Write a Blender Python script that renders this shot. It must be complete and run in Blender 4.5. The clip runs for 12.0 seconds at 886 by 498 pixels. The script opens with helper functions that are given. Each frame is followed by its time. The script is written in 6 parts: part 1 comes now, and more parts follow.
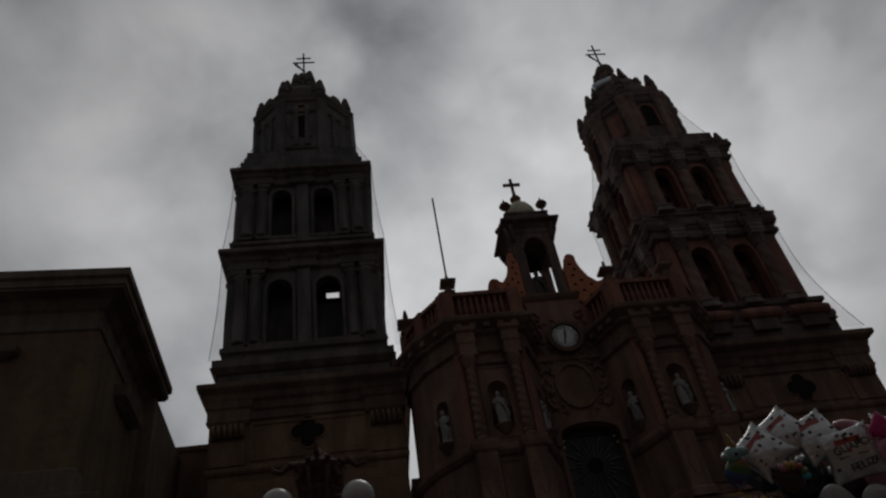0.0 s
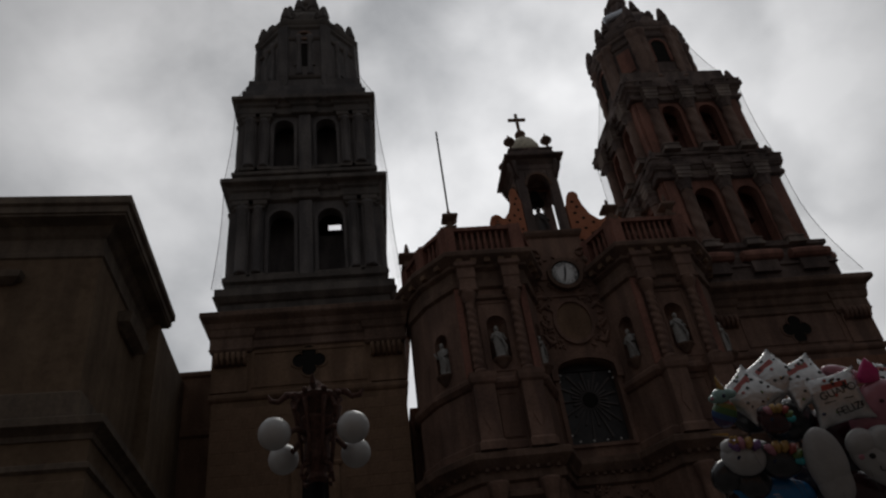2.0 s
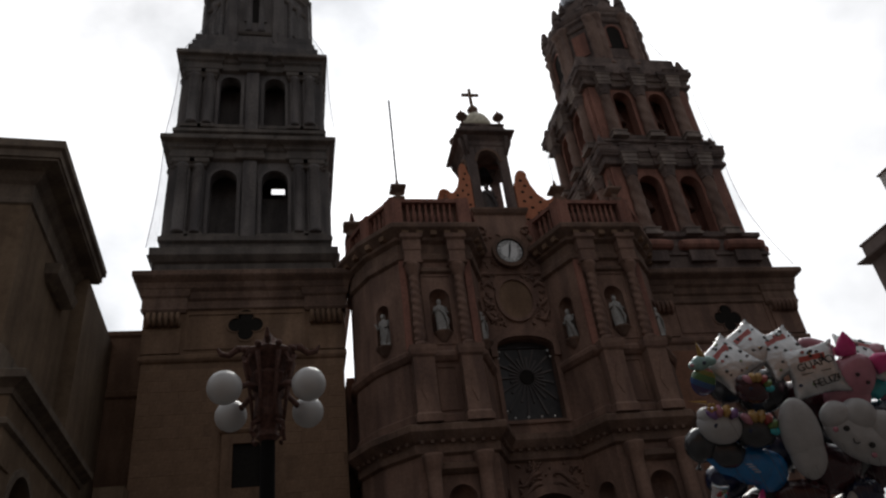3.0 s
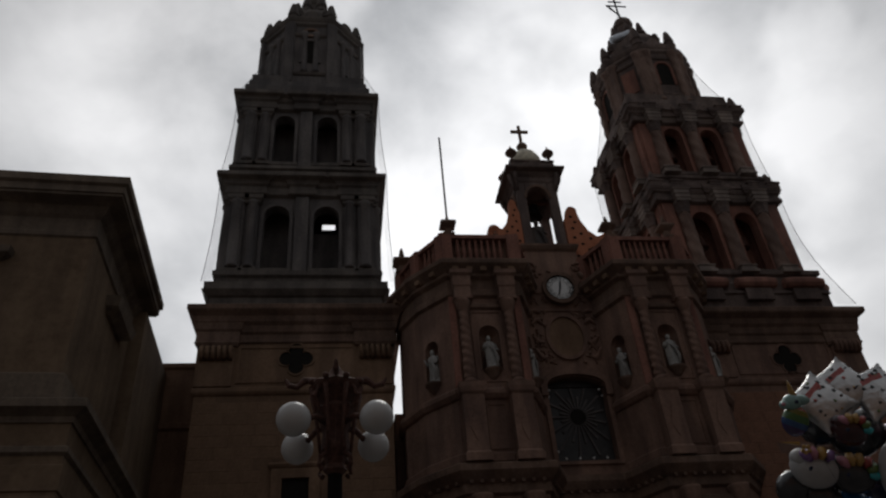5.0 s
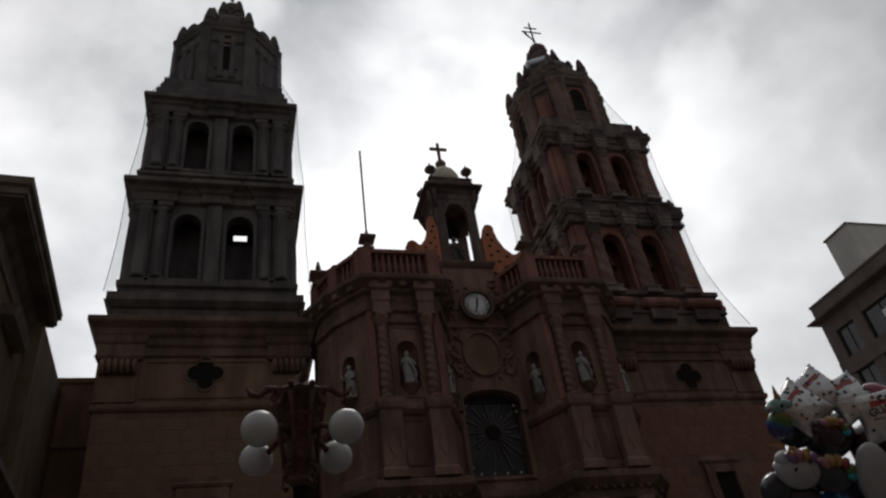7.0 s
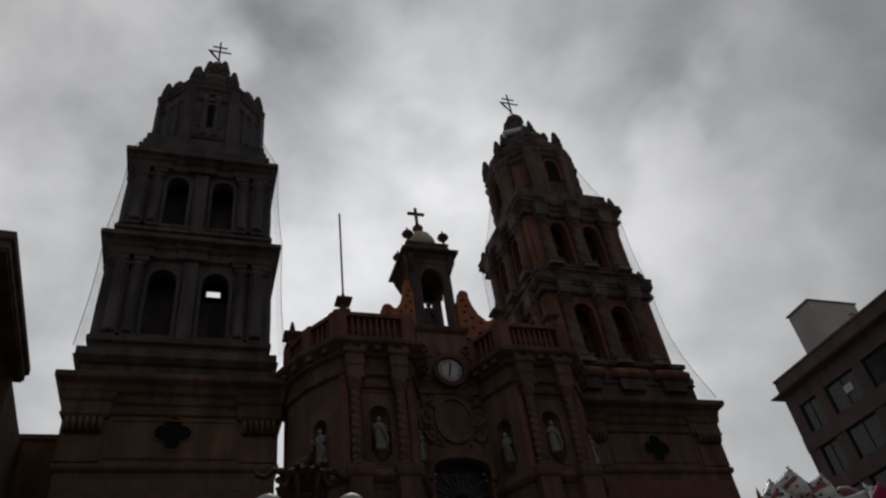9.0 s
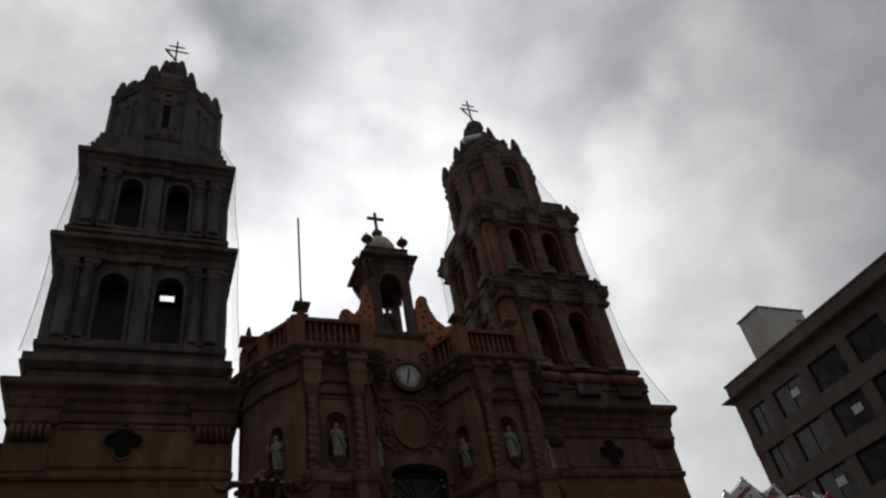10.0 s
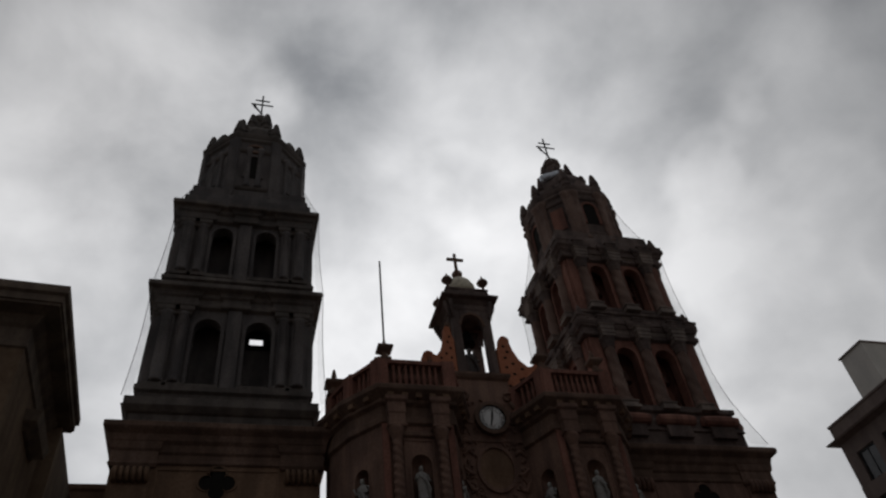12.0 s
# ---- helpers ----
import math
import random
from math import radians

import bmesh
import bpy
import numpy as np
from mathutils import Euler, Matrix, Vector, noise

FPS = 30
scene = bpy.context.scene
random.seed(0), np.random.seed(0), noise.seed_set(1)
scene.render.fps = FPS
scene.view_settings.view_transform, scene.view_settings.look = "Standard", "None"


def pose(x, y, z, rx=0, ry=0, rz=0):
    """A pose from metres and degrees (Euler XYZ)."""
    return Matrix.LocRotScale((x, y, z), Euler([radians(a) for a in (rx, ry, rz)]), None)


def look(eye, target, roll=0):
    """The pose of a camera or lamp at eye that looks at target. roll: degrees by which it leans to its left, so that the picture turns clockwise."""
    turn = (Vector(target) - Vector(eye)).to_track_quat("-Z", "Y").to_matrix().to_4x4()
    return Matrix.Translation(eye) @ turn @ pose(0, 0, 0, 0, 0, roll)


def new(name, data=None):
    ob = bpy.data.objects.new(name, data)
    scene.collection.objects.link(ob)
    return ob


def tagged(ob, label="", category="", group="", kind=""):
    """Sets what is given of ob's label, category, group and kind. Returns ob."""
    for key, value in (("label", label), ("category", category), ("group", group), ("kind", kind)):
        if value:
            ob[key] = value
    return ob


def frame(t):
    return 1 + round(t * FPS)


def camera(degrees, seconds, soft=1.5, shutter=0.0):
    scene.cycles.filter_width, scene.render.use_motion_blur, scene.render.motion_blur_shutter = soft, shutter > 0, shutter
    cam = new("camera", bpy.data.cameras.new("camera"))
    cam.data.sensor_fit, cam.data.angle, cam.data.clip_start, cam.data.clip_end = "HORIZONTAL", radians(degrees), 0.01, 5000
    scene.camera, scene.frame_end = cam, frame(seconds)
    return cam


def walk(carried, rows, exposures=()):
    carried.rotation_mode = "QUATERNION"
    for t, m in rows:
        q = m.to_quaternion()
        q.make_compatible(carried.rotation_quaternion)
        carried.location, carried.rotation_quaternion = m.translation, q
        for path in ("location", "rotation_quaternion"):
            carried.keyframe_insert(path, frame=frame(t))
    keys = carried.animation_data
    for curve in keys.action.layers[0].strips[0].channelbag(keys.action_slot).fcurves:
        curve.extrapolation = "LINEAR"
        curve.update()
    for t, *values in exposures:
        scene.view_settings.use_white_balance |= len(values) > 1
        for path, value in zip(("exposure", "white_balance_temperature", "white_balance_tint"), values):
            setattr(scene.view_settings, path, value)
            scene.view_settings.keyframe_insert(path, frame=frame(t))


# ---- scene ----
cam = camera(63.1, 12.0, soft=2.3, shutter=0.0)
walk(cam, [
    (0.0, pose(2.424, -34.963, 1.563, 129.45, 7.84, -3.09)),
    (0.5, pose(2.367, -34.920, 1.611, 125.14, 7.90, -6.16)),
    (1.0, pose(2.413, -34.902, 1.653, 124.22, 7.28, -6.69)),
    (1.5, pose(2.457, -34.935, 1.638, 125.12, 7.03, -6.05)),
    (2.0, pose(2.476, -34.962, 1.594, 124.16, 6.68, -3.68)),
    (2.5, pose(2.417, -34.828, 1.588, 120.95, 4.37, -3.41)),
    (3.0, pose(2.233, -34.592, 1.623, 121.60, 6.44, -9.56)),
    (5.0, pose(2.014, -34.511, 1.634, 124.76, 4.18, -6.78)),
    (5.5, pose(1.983, -34.518, 1.618, 123.09, 4.18, -2.96)),
    (6.0, pose(1.878, -34.422, 1.554, 118.99, 4.07, -3.74)),
    (6.5, pose(1.647, -34.195, 1.623, 129.11, 5.01, -6.49)),
    (7.0, pose(1.410, -34.280, 1.656, 125.43, 7.27, -13.77)),
    (9.0, pose(0.915, -34.745, 1.692, 129.66, 7.11, -17.01)),
    (9.5, pose(0.855, -34.797, 1.678, 130.02, 7.47, -18.12)),
    (10.0, pose(0.858, -34.784, 1.746, 129.59, 8.80, -19.91)),
    (10.5, pose(0.855, -34.849, 1.747, 130.36, 9.01, -18.21)),
    (11.0, pose(0.833, -34.890, 1.758, 129.93, 8.61, -18.46)),
    (11.5, pose(0.803, -34.941, 1.813, 130.53, 8.21, -17.71)),
    (12.0, pose(0.796, -34.934, 1.779, 133.34, 5.77, -14.15)),
], exposures=[(0.0, -0.32), (0.5, -0.12), (1.0, 0.15), (1.5, 0.16), (2.0, 0.24), (2.5, 1.18), (3.0, 1.3), (5.0, 0.6), (5.5, 0.8),
              (6.0, 2.62), (6.5, 2.7), (7.0, 0.8), (9.0, 0.15), (9.5, 0.4), (10.5, 0.7), (11.0, 0.6), (11.5, 0.62), (12.0, 0.34)])

# ---- sky and light: thick broken cloud with the sun hidden behind the church ----
world = bpy.data.worlds.new("overcast_sky")
scene.world = world
world.use_nodes = True
wt = world.node_tree
wt.nodes.clear()


def wn(kind, **kw):
    n = wt.nodes.new(kind)
    for k, v in kw.items():
        n.inputs[k].default_value = v
    return n


SUN_EL, SUN_AZ = radians(52), radians(-18)
sky = wt.nodes.new("ShaderNodeTexSky")
sky.sky_type, sky.sun_disc = "NISHITA", False
sky.sun_elevation, sky.sun_rotation = SUN_EL, SUN_AZ
sky_bg = wn("ShaderNodeBackground", Strength=0.05)
wt.links.new(sky.outputs[0], sky_bg.inputs[0])
geo = wt.nodes.new("ShaderNodeTexCoord")
mp = wn("ShaderNodeMapping")
mp.inputs["Scale"].default_value = (1.0, 1.0, 1.25)
mp.inputs["Location"].default_value = (3.1, 0.4, 1.2)
wt.links.new(geo.outputs["Generated"], mp.inputs[0])
n_big = wn("ShaderNodeTexNoise", Scale=2.3, Detail=2.0, Roughness=0.45, Distortion=0.2)
n_small = wn("ShaderNodeTexNoise", Scale=5.6, Detail=9.0, Roughness=0.52, Distortion=0.15)
for n in (n_big, n_small):
    wt.links.new(mp.outputs[0], n.inputs["Vector"])
blend = wt.nodes.new("ShaderNodeMix")
blend.inputs["Factor"].default_value = 0.45
wt.links.new(n_big.outputs["Fac"], blend.inputs["A"])
wt.links.new(n_small.outputs["Fac"], blend.inputs["B"])
ramp = wt.nodes.new("ShaderNodeValToRGB")
e = ramp.color_ramp.elements
e[0].position, e[0].color = 0.29, (0.24, 0.25, 0.265, 1)
e[1].position, e[1].color = 0.72, (0.88, 0.88, 0.89, 1)
# soft banks of thicker and thinner cloud, with ragged edges
ragged = wn("ShaderNodeTexNoise", Scale=4.0, Detail=4.0, Roughness=0.45)
wt.links.new(geo.outputs["Generated"], ragged.inputs["Vector"])
shift_ = wt.nodes.new("ShaderNodeVectorMath")
shift_.operation = "MULTIPLY_ADD"
shift_.inputs[1].default_value = (0.2, 0.2, 0.2)
wt.links.new(ragged.outputs["Color"], shift_.inputs[0])
wt.links.new(geo.outputs["Generated"], shift_.inputs[2])
density = blend.outputs["Result"]
for (bx, by, bz), width, amount in (((0.68, 0.45, 0.58), 6, 0.08), ((0.643, 0.587, 0.491), 11, 0.08), ((0.63, 0.37, 0.68), 12, -0.1), ((0.554, 0.534, 0.638), 7, -0.05), ((0.44, 0.55, 0.71), 6, 0.04),
                                    ((-0.37, 0.643, 0.671), 8, 0.05), ((-0.26, 0.55, 0.79), 11, -0.08), ((-0.18, 0.785, 0.592), 10, 0.04), ((0.2, 0.62, 0.76), 10, 0.06)):
    near = wt.nodes.new("ShaderNodeVectorMath")
    near.operation = "DOT_PRODUCT"
    # the ragged shift moves every bank by 0.1 on the mean
    c_ = Vector((bx + 0.1, by + 0.1, bz + 0.1))
    near.inputs[1].default_value = c_.normalized()
    wt.links.new(shift_.outputs[0], near.inputs[0])
    fall = wn("ShaderNodeMapRange")
    fall.interpolation_type = "SMOOTHSTEP"
    fall.inputs["From Min"].default_value, fall.inputs["From Max"].default_value = c_.length * math.cos(radians(width * 1.7)), c_.length
    fall.inputs["To Min"].default_value, fall.inputs["To Max"].default_value = 0.0, amount
    wt.links.new(near.outputs["Value"], fall.inputs["Value"])
    total = wt.nodes.new("ShaderNodeMath")
    wt.links.new(density, total.inputs[0])
    wt.links.new(fall.outputs["Result"], total.inputs[1])
    density = total.outputs[0]
wt.links.new(density, ramp.inputs["Fac"])
# the cloud is brighter towards the hidden sun; unseen far side dimmed to darken the church
sun_dir = Vector((math.cos(SUN_EL) * math.sin(-SUN_AZ), math.cos(SUN_EL) * math.cos(SUN_AZ), math.sin(SUN_EL)))
dot = wt.nodes.new("ShaderNodeVectorMath")
dot.operation = "DOT_PRODUCT"
dot.inputs[1].default_value = (0.13, 0.79, 0.6)
wt.links.new(geo.outputs["Generated"], dot.inputs[0])
half = wn("ShaderNodeMapRange")
half.inputs["From Min"].default_value, half.inputs["From Max"].default_value = -1.0, 1.0
wt.links.new(dot.outputs["Value"], half.inputs["Value"])
glow = wt.nodes.new("ShaderNodeValToRGB")
ge = glow.color_ramp.elements
ge[0].position, ge[0].color = 0.0, (0.17, 0.17, 0.17, 1)
ge[1].position, ge[1].color = 1.0, (0.98, 0.98, 0.98, 1)
for gp, gv in ((0.5, 0.24), (0.68, 0.29), (0.84, 0.39), (0.92, 0.58), (0.96, 0.81)):
    gk = ge.new(gp)
    gk.color = (gv, gv, gv, 1)
wt.links.new(half.outputs["Result"], glow.inputs["Fac"])
cloud_bg = wt.nodes.new("ShaderNodeBackground")
wt.links.new(ramp.outputs["Color"], cloud_bg.inputs["Color"])
wt.links.new(glow.outputs["Color"], cloud_bg.inputs["Strength"])
cover = wt.nodes.new("ShaderNodeMixShader")
cover.inputs[0].default_value = 0.95
wt.links.new(sky_bg.outputs[0], cover.inputs[1])
wt.links.new(cloud_bg.outputs[0], cover.inputs[2])
world_out = wt.nodes.new("ShaderNodeOutputWorld")
wt.links.new(cover.outputs[0], world_out.inputs[0])

sun = new("sun", bpy.data.lights.new("sun", "SUN"))
sun.data.energy, sun.data.angle, sun.data.color = 0.5, radians(25), (1.0, 0.97, 0.92)
sun.matrix_world = look(sun_dir * 100, (0, 0, 0))


# ---- materials ----
def mat_new(name):
    m = bpy.data.materials.new(name)
    m.use_nodes = True
    nt = m.node_tree
    return m, nt, nt.nodes["Principled BSDF"]


def stone(name, dark, mid, light, rough=0.92, grain=9.0, bump=0.35, streak=0.55, per_piece=0.0):
    """Weathered masonry: patches at two scales, vertical rain streaks, fine relief."""
    m, nt, bsdf = mat_new(name)
    tc = nt.nodes.new("ShaderNodeTexCoord")
    pos = tc.outputs["Object"]
    big = nt.nodes.new("ShaderNodeTexNoise")
    big.inputs["Scale"].default_value, big.inputs["Detail"].default_value = 0.55, 5.0
    fine = nt.nodes.new("ShaderNodeTexNoise")
    fine.inputs["Scale"].default_value, fine.inputs["Detail"].default_value = grain, 8.0
    fine.inputs["Roughness"].default_value = 0.65
    sm = nt.nodes.new("ShaderNodeMapping")
    sm.inputs["Scale"].default_value = (1.1, 1.1, 0.2)
    st = nt.nodes.new("ShaderNodeTexNoise")
    st.inputs["Scale"].default_value, st.inputs["Detail"].default_value = 1.4, 6.0
    for n in (big, fine, sm):
        nt.links.new(pos, n.inputs["Vector"])
    nt.links.new(sm.outputs[0], st.inputs["Vector"])
    r = nt.nodes.new("ShaderNodeValToRGB")
    el = r.color_ramp.elements
    el[0].position, el[0].color = 0.34, (*dark, 1)
    el[1].position, el[1].color = 0.68, (*light, 1)
    k = el.new(0.5)
    k.color = (*mid, 1)
    mixf = nt.nodes.new("ShaderNodeMix")
    mixf.inputs["Factor"].default_value = 0.45
    nt.links.new(big.outputs["Fac"], mixf.inputs["A"])
    nt.links.new(fine.outputs["Fac"], mixf.inputs["B"])
    fac = mixf.outputs["Result"]
    if per_piece:
        oi = nt.nodes.new("ShaderNodeObjectInfo")
        mm = nt.nodes.new("ShaderNodeMath")
        mm.operation = "MULTIPLY_ADD"
        mm.inputs[1].default_value, mm.inputs[2].default_value = per_piece, -per_piece / 2
        nt.links.new(oi.outputs["Random"], mm.inputs[0])
        ad = nt.nodes.new("ShaderNodeMath")
        ad.operation = "ADD"
        nt.links.new(fac, ad.inputs[0])
        nt.links.new(mm.outputs[0], ad.inputs[1])
        fac = ad.outputs[0]
    nt.links.new(fac, r.inputs["Fac"])
    sr = nt.nodes.new("ShaderNodeMapRange")
    sr.inputs["From Min"].default_value, sr.inputs["From Max"].default_value = 0.42, 0.62
    sr.inputs["To Min"].default_value, sr.inputs["To Max"].default_value = 0.0, streak
    nt.links.new(st.outputs["Fac"], sr.inputs["Value"])
    mc = nt.nodes.new("ShaderNodeMix")
    mc.data_type = "RGBA"
    mc.blend_type = "MIX"
    nt.links.new(sr.outputs["Result"], mc.inputs["Factor"])
    nt.links.new(r.outputs["Color"], mc.inputs[6])
    mc.inputs[7].default_value = (dark[0] * 0.7, dark[1] * 0.72, dark[2] * 0.78, 1)
    nt.links.new(mc.outputs[2], bsdf.inputs["Base Color"])
    bsdf.inputs["Roughness"].default_value = rough
    bsdf.inputs["Specular IOR Level"].default_value = 0.2
    b = nt.nodes.new("ShaderNodeBump")
    b.inputs["Strength"].default_value, b.inputs["Distance"].default_value = bump, 0.06
    nt.links.new(fac, b.inputs["Height"])
    nt.links.new(b.outputs[0], bsdf.inputs["Normal"])
    return m


def plain(name, col, rough=0.5, metal=0.0, var=0.15, scale=6.0, coat=0.0, bump=0.05):
    m, nt, bsdf = mat_new(name)
    tc = nt.nodes.new("ShaderNodeTexCoord")
    n = nt.nodes.new("ShaderNodeTexNoise")
    n.inputs["Scale"].default_value, n.inputs["Detail"].default_value = scale, 6.0
    nt.links.new(tc.outputs["Object"], n.inputs["Vector"])
    r = nt.nodes.new("ShaderNodeValToRGB")
    el = r.color_ramp.elements
    el[0].position, el[1].position = 0.3, 0.7
    el[0].color = (*[c * (1 - var) for c in col], 1)
    el[1].color = (*[min(1, c * (1 + var)) for c in col], 1)
    nt.links.new(n.outputs["Fac"], r.inputs["Fac"])
    nt.links.new(r.outputs["Color"], bsdf.inputs["Base Color"])
    bsdf.inputs["Roughness"].default_value, bsdf.inputs["Metallic"].default_value = rough, metal
    bsdf.inputs["Coat Weight"].default_value = coat
    b = nt.nodes.new("ShaderNodeBump")
    b.inputs["Strength"].default_value, b.inputs["Distance"].default_value = bump, 0.02
    nt.links.new(n.outputs["Fac"], b.inputs["Height"])
    nt.links.new(b.outputs[0], bsdf.inputs["Normal"])
    return m


GREY = stone("grey_sandstone", (0.085, 0.076, 0.073), (0.138, 0.124, 0.119), (0.19, 0.17, 0.162), streak=0.65, bump=0.6)
BUFF = stone("buff_sandstone", (0.145, 0.09, 0.058), (0.225, 0.143, 0.093), (0.305, 0.2, 0.137), streak=0.55)
PINK = stone("pink_sandstone", (0.16, 0.08, 0.062), (0.275, 0.13, 0.098), (0.36, 0.19, 0.145), streak=0.6, bump=0.6)
ROSE = stone("rose_brown_sandstone", (0.135, 0.084, 0.066), (0.225, 0.138, 0.104), (0.31, 0.2, 0.155), streak=0.6, bump=0.6)
DARKTRIM = stone("weathered_brown_cornice_stone", (0.10, 0.065, 0.05), (0.18, 0.115, 0.085), (0.27, 0.185, 0.145), streak=0.55)
TRIM_GREY = stone("weathered_grey_cornice_stone", (0.075, 0.066, 0.06), (0.135, 0.117, 0.105), (0.19, 0.165, 0.145), streak=0.5)
TRIM_PINK = stone("weathered_pink_cornice_stone", (0.085, 0.064, 0.058), (0.15, 0.112, 0.098), (0.26, 0.2, 0.18), streak=0.65, bump=0.7)
COLUMN = stone("grey_brown_carved_stone", (0.12, 0.078, 0.063), (0.21, 0.14, 0.113), (0.3, 0.215, 0.18), streak=0.5, grain=14.0, bump=0.8)
FRIEZE = stone("pale_grey_frieze_stone", (0.17, 0.135, 0.115), (0.27, 0.22, 0.19), (0.36, 0.3, 0.265), streak=0.6, bump=0.6)
ORANGE = stone("orange_pink_tile_stone", (0.34, 0.12, 0.065), (0.46, 0.18, 0.10), (0.55, 0.24, 0.15), streak=0.25)
PLASTER = stone("ochre_plaster", (0.125, 0.085, 0.056), (0.185, 0.13, 0.086), (0.245, 0.175, 0.116), streak=0.4, grain=5.0, bump=0.2)
HOUSETRIM = stone("brown_house_cornice", (0.12, 0.095, 0.075), (0.19, 0.15, 0.115), (0.26, 0.21, 0.16))
LOWWALL = stone("brown_brick_wall", (0.13, 0.075, 0.05), (0.20, 0.12, 0.08), (0.27, 0.17, 0.115))
CONCRETE = stone("brown_render", (0.125, 0.098, 0.087), (0.175, 0.138, 0.124), (0.22, 0.178, 0.16), streak=0.35, bump=0.15)
PALE = stone("pale_grey_render", (0.42, 0.40, 0.37), (0.5, 0.48, 0.45), (0.58, 0.56, 0.52), streak=0.2, bump=0.1)
MARBLE = stone("grimy_white_marble", (0.2, 0.19, 0.175), (0.36, 0.35, 0.33), (0.48, 0.47, 0.45), rough=0.6, streak=0.35, bump=0.15)
# unseen paving, kept dark to cut light bounced onto the church
PAVING = stone("dark_low_bounce_paving", (0.07, 0.065, 0.06), (0.11, 0.10, 0.095), (0.15, 0.14, 0.13), streak=0.1)
BLOCK_BUFF = stone("buff_ashlar_block", (0.145, 0.09, 0.058), (0.225, 0.143, 0.093), (0.305, 0.2, 0.137), streak=0.4, per_piece=0.05)
BLOCK_ROSE = stone("rose_ashlar_block", (0.16, 0.085, 0.058), (0.26, 0.135, 0.09), (0.34, 0.19, 0.13), streak=0.4, per_piece=0.05)
DOME = plain("yellow_cream_dome_tile", (0.5, 0.45, 0.33), 0.45, var=0.25)
# near-black fill: the shade inside openings, put into the colour
OPENING_SHADE = plain("painted_opening_shade", (0.02, 0.018, 0.016), 0.95)
GLASS = plain("dark_leaded_glass", (0.022, 0.02, 0.02), 0.55, var=0.5, scale=3.0, bump=0.3)
PANE = plain("dark_window_pane", (0.06, 0.062, 0.066), 0.16, var=0.35, scale=1.5)
IRON = plain("black_cast_iron", (0.01, 0.009, 0.009), 0.95, metal=0.0, bump=0.3, scale=30)
RUST = plain("rust_brown_cast_iron", (0.085, 0.04, 0.03), 0.9, metal=0.1, var=0.4, bump=0.4, scale=25)
for m_ in (IRON, OPENING_SHADE):
    m_.node_tree.nodes["Principled BSDF"].inputs["Specular IOR Level"].default_value = 0.1
WHITE = plain("white_enamel", (0.72, 0.72, 0.71), 0.45, var=0.05)
BLACK = plain("black_paint", (0.015, 0.015, 0.015), 0.5)
OPAL = plain("opal_white_globe", (0.46, 0.46, 0.455), 0.35, var=0.04, scale=2)
ZINC = plain("pale_metal_sheet", (0.62, 0.66, 0.72), 0.35, metal=0.4, var=0.1)


# ---- mesh helpers ----
def thing(name, label, category, group="", kind="", at=(0, 0, 0)):
    ob = new(name)
    ob.empty_display_size = 0.2
    ob.location = at
    return tagged(ob, label, category, group, kind)


def part(name, bm, material, parent=None, label="", smooth=False, at=None):
    me = bpy.data.meshes.new(name)
    bmesh.ops.recalc_face_normals(bm, faces=bm.faces)
    bm.to_mesh(me)
    bm.free()
    me.materials.append(material)
    if smooth:
        for p in me.polygons:
            p.use_smooth = True
    ob = new(name, me)
    if parent:
        ob.parent = parent
    if at:
        ob.location = at
    if label:
        ob["label"] = label
    return ob


def box(bm, x0, x1, y0, y1, z0, z1, m=None):
    vs = [bm.verts.new((x, y, z)) for z in (z0, z1) for x, y in ((x0, y0), (x1, y0), (x1, y1), (x0, y1))]
    for f in ((0, 1, 2, 3), (4, 5, 6, 7), (0, 1, 5, 4), (1, 2, 6, 5), (2, 3, 7, 6), (3, 0, 4, 7)):
        bm.faces.new([vs[i] for i in f])
    if m:
        bmesh.ops.transform(bm, matrix=m, verts=vs)
    return vs


def offset_path(path, d, closed):
    """The path moved outward (to its right side) by d, with mitred corners."""
    out, n = [], len(path)
    for i in range(n):
        p = Vector(path[i])
        a = Vector(path[i - 1]) if (closed or i > 0) else None
        b = Vector(path[(i + 1) % n]) if (closed or i < n - 1) else None
        n1 = n2 = None
        if a is not None:
            u = (p - a).normalized()
            n1 = Vector((u.y, -u.x))
        if b is not None:
            u = (b - p).normalized()
            n2 = Vector((u.y, -u.x))
        if n1 is None or n2 is None:
            out.append(p + (n1 or n2) * d)
        else:
            s = n1 + n2
            out.append(p + s * (d / max(0.25, s.dot(n1))))
    return out


def loft(bm, path, profile, closed=True, cap=True):
    """A moulding: the profile of (outward offset, height) swept along the plan path."""
    rings = [[bm.verts.new((v.x, v.y, z)) for v in offset_path(path, d, closed)] for d, z in profile]
    n = len(path)
    for a, b in zip(rings, rings[1:]):
        for i in range(n if closed else n - 1):
            j = (i + 1) % n
            bm.faces.new((a[i], a[j], b[j], b[i]))
    if cap and (closed or n == 4):
        bm.faces.new(rings[0])
        bm.faces.new(rings[-1])
    return rings


def square(cx, cy, h):
    return [(cx - h, cy - h), (cx + h, cy - h), (cx + h, cy + h), (cx - h, cy + h)]


def octagon(cx, cy, r, n=8, turn=0.5):
    return [(cx + r * math.cos((i + turn) * math.tau / n), cy + r * math.sin((i + turn) * math.tau / n)) for i in range(n)]


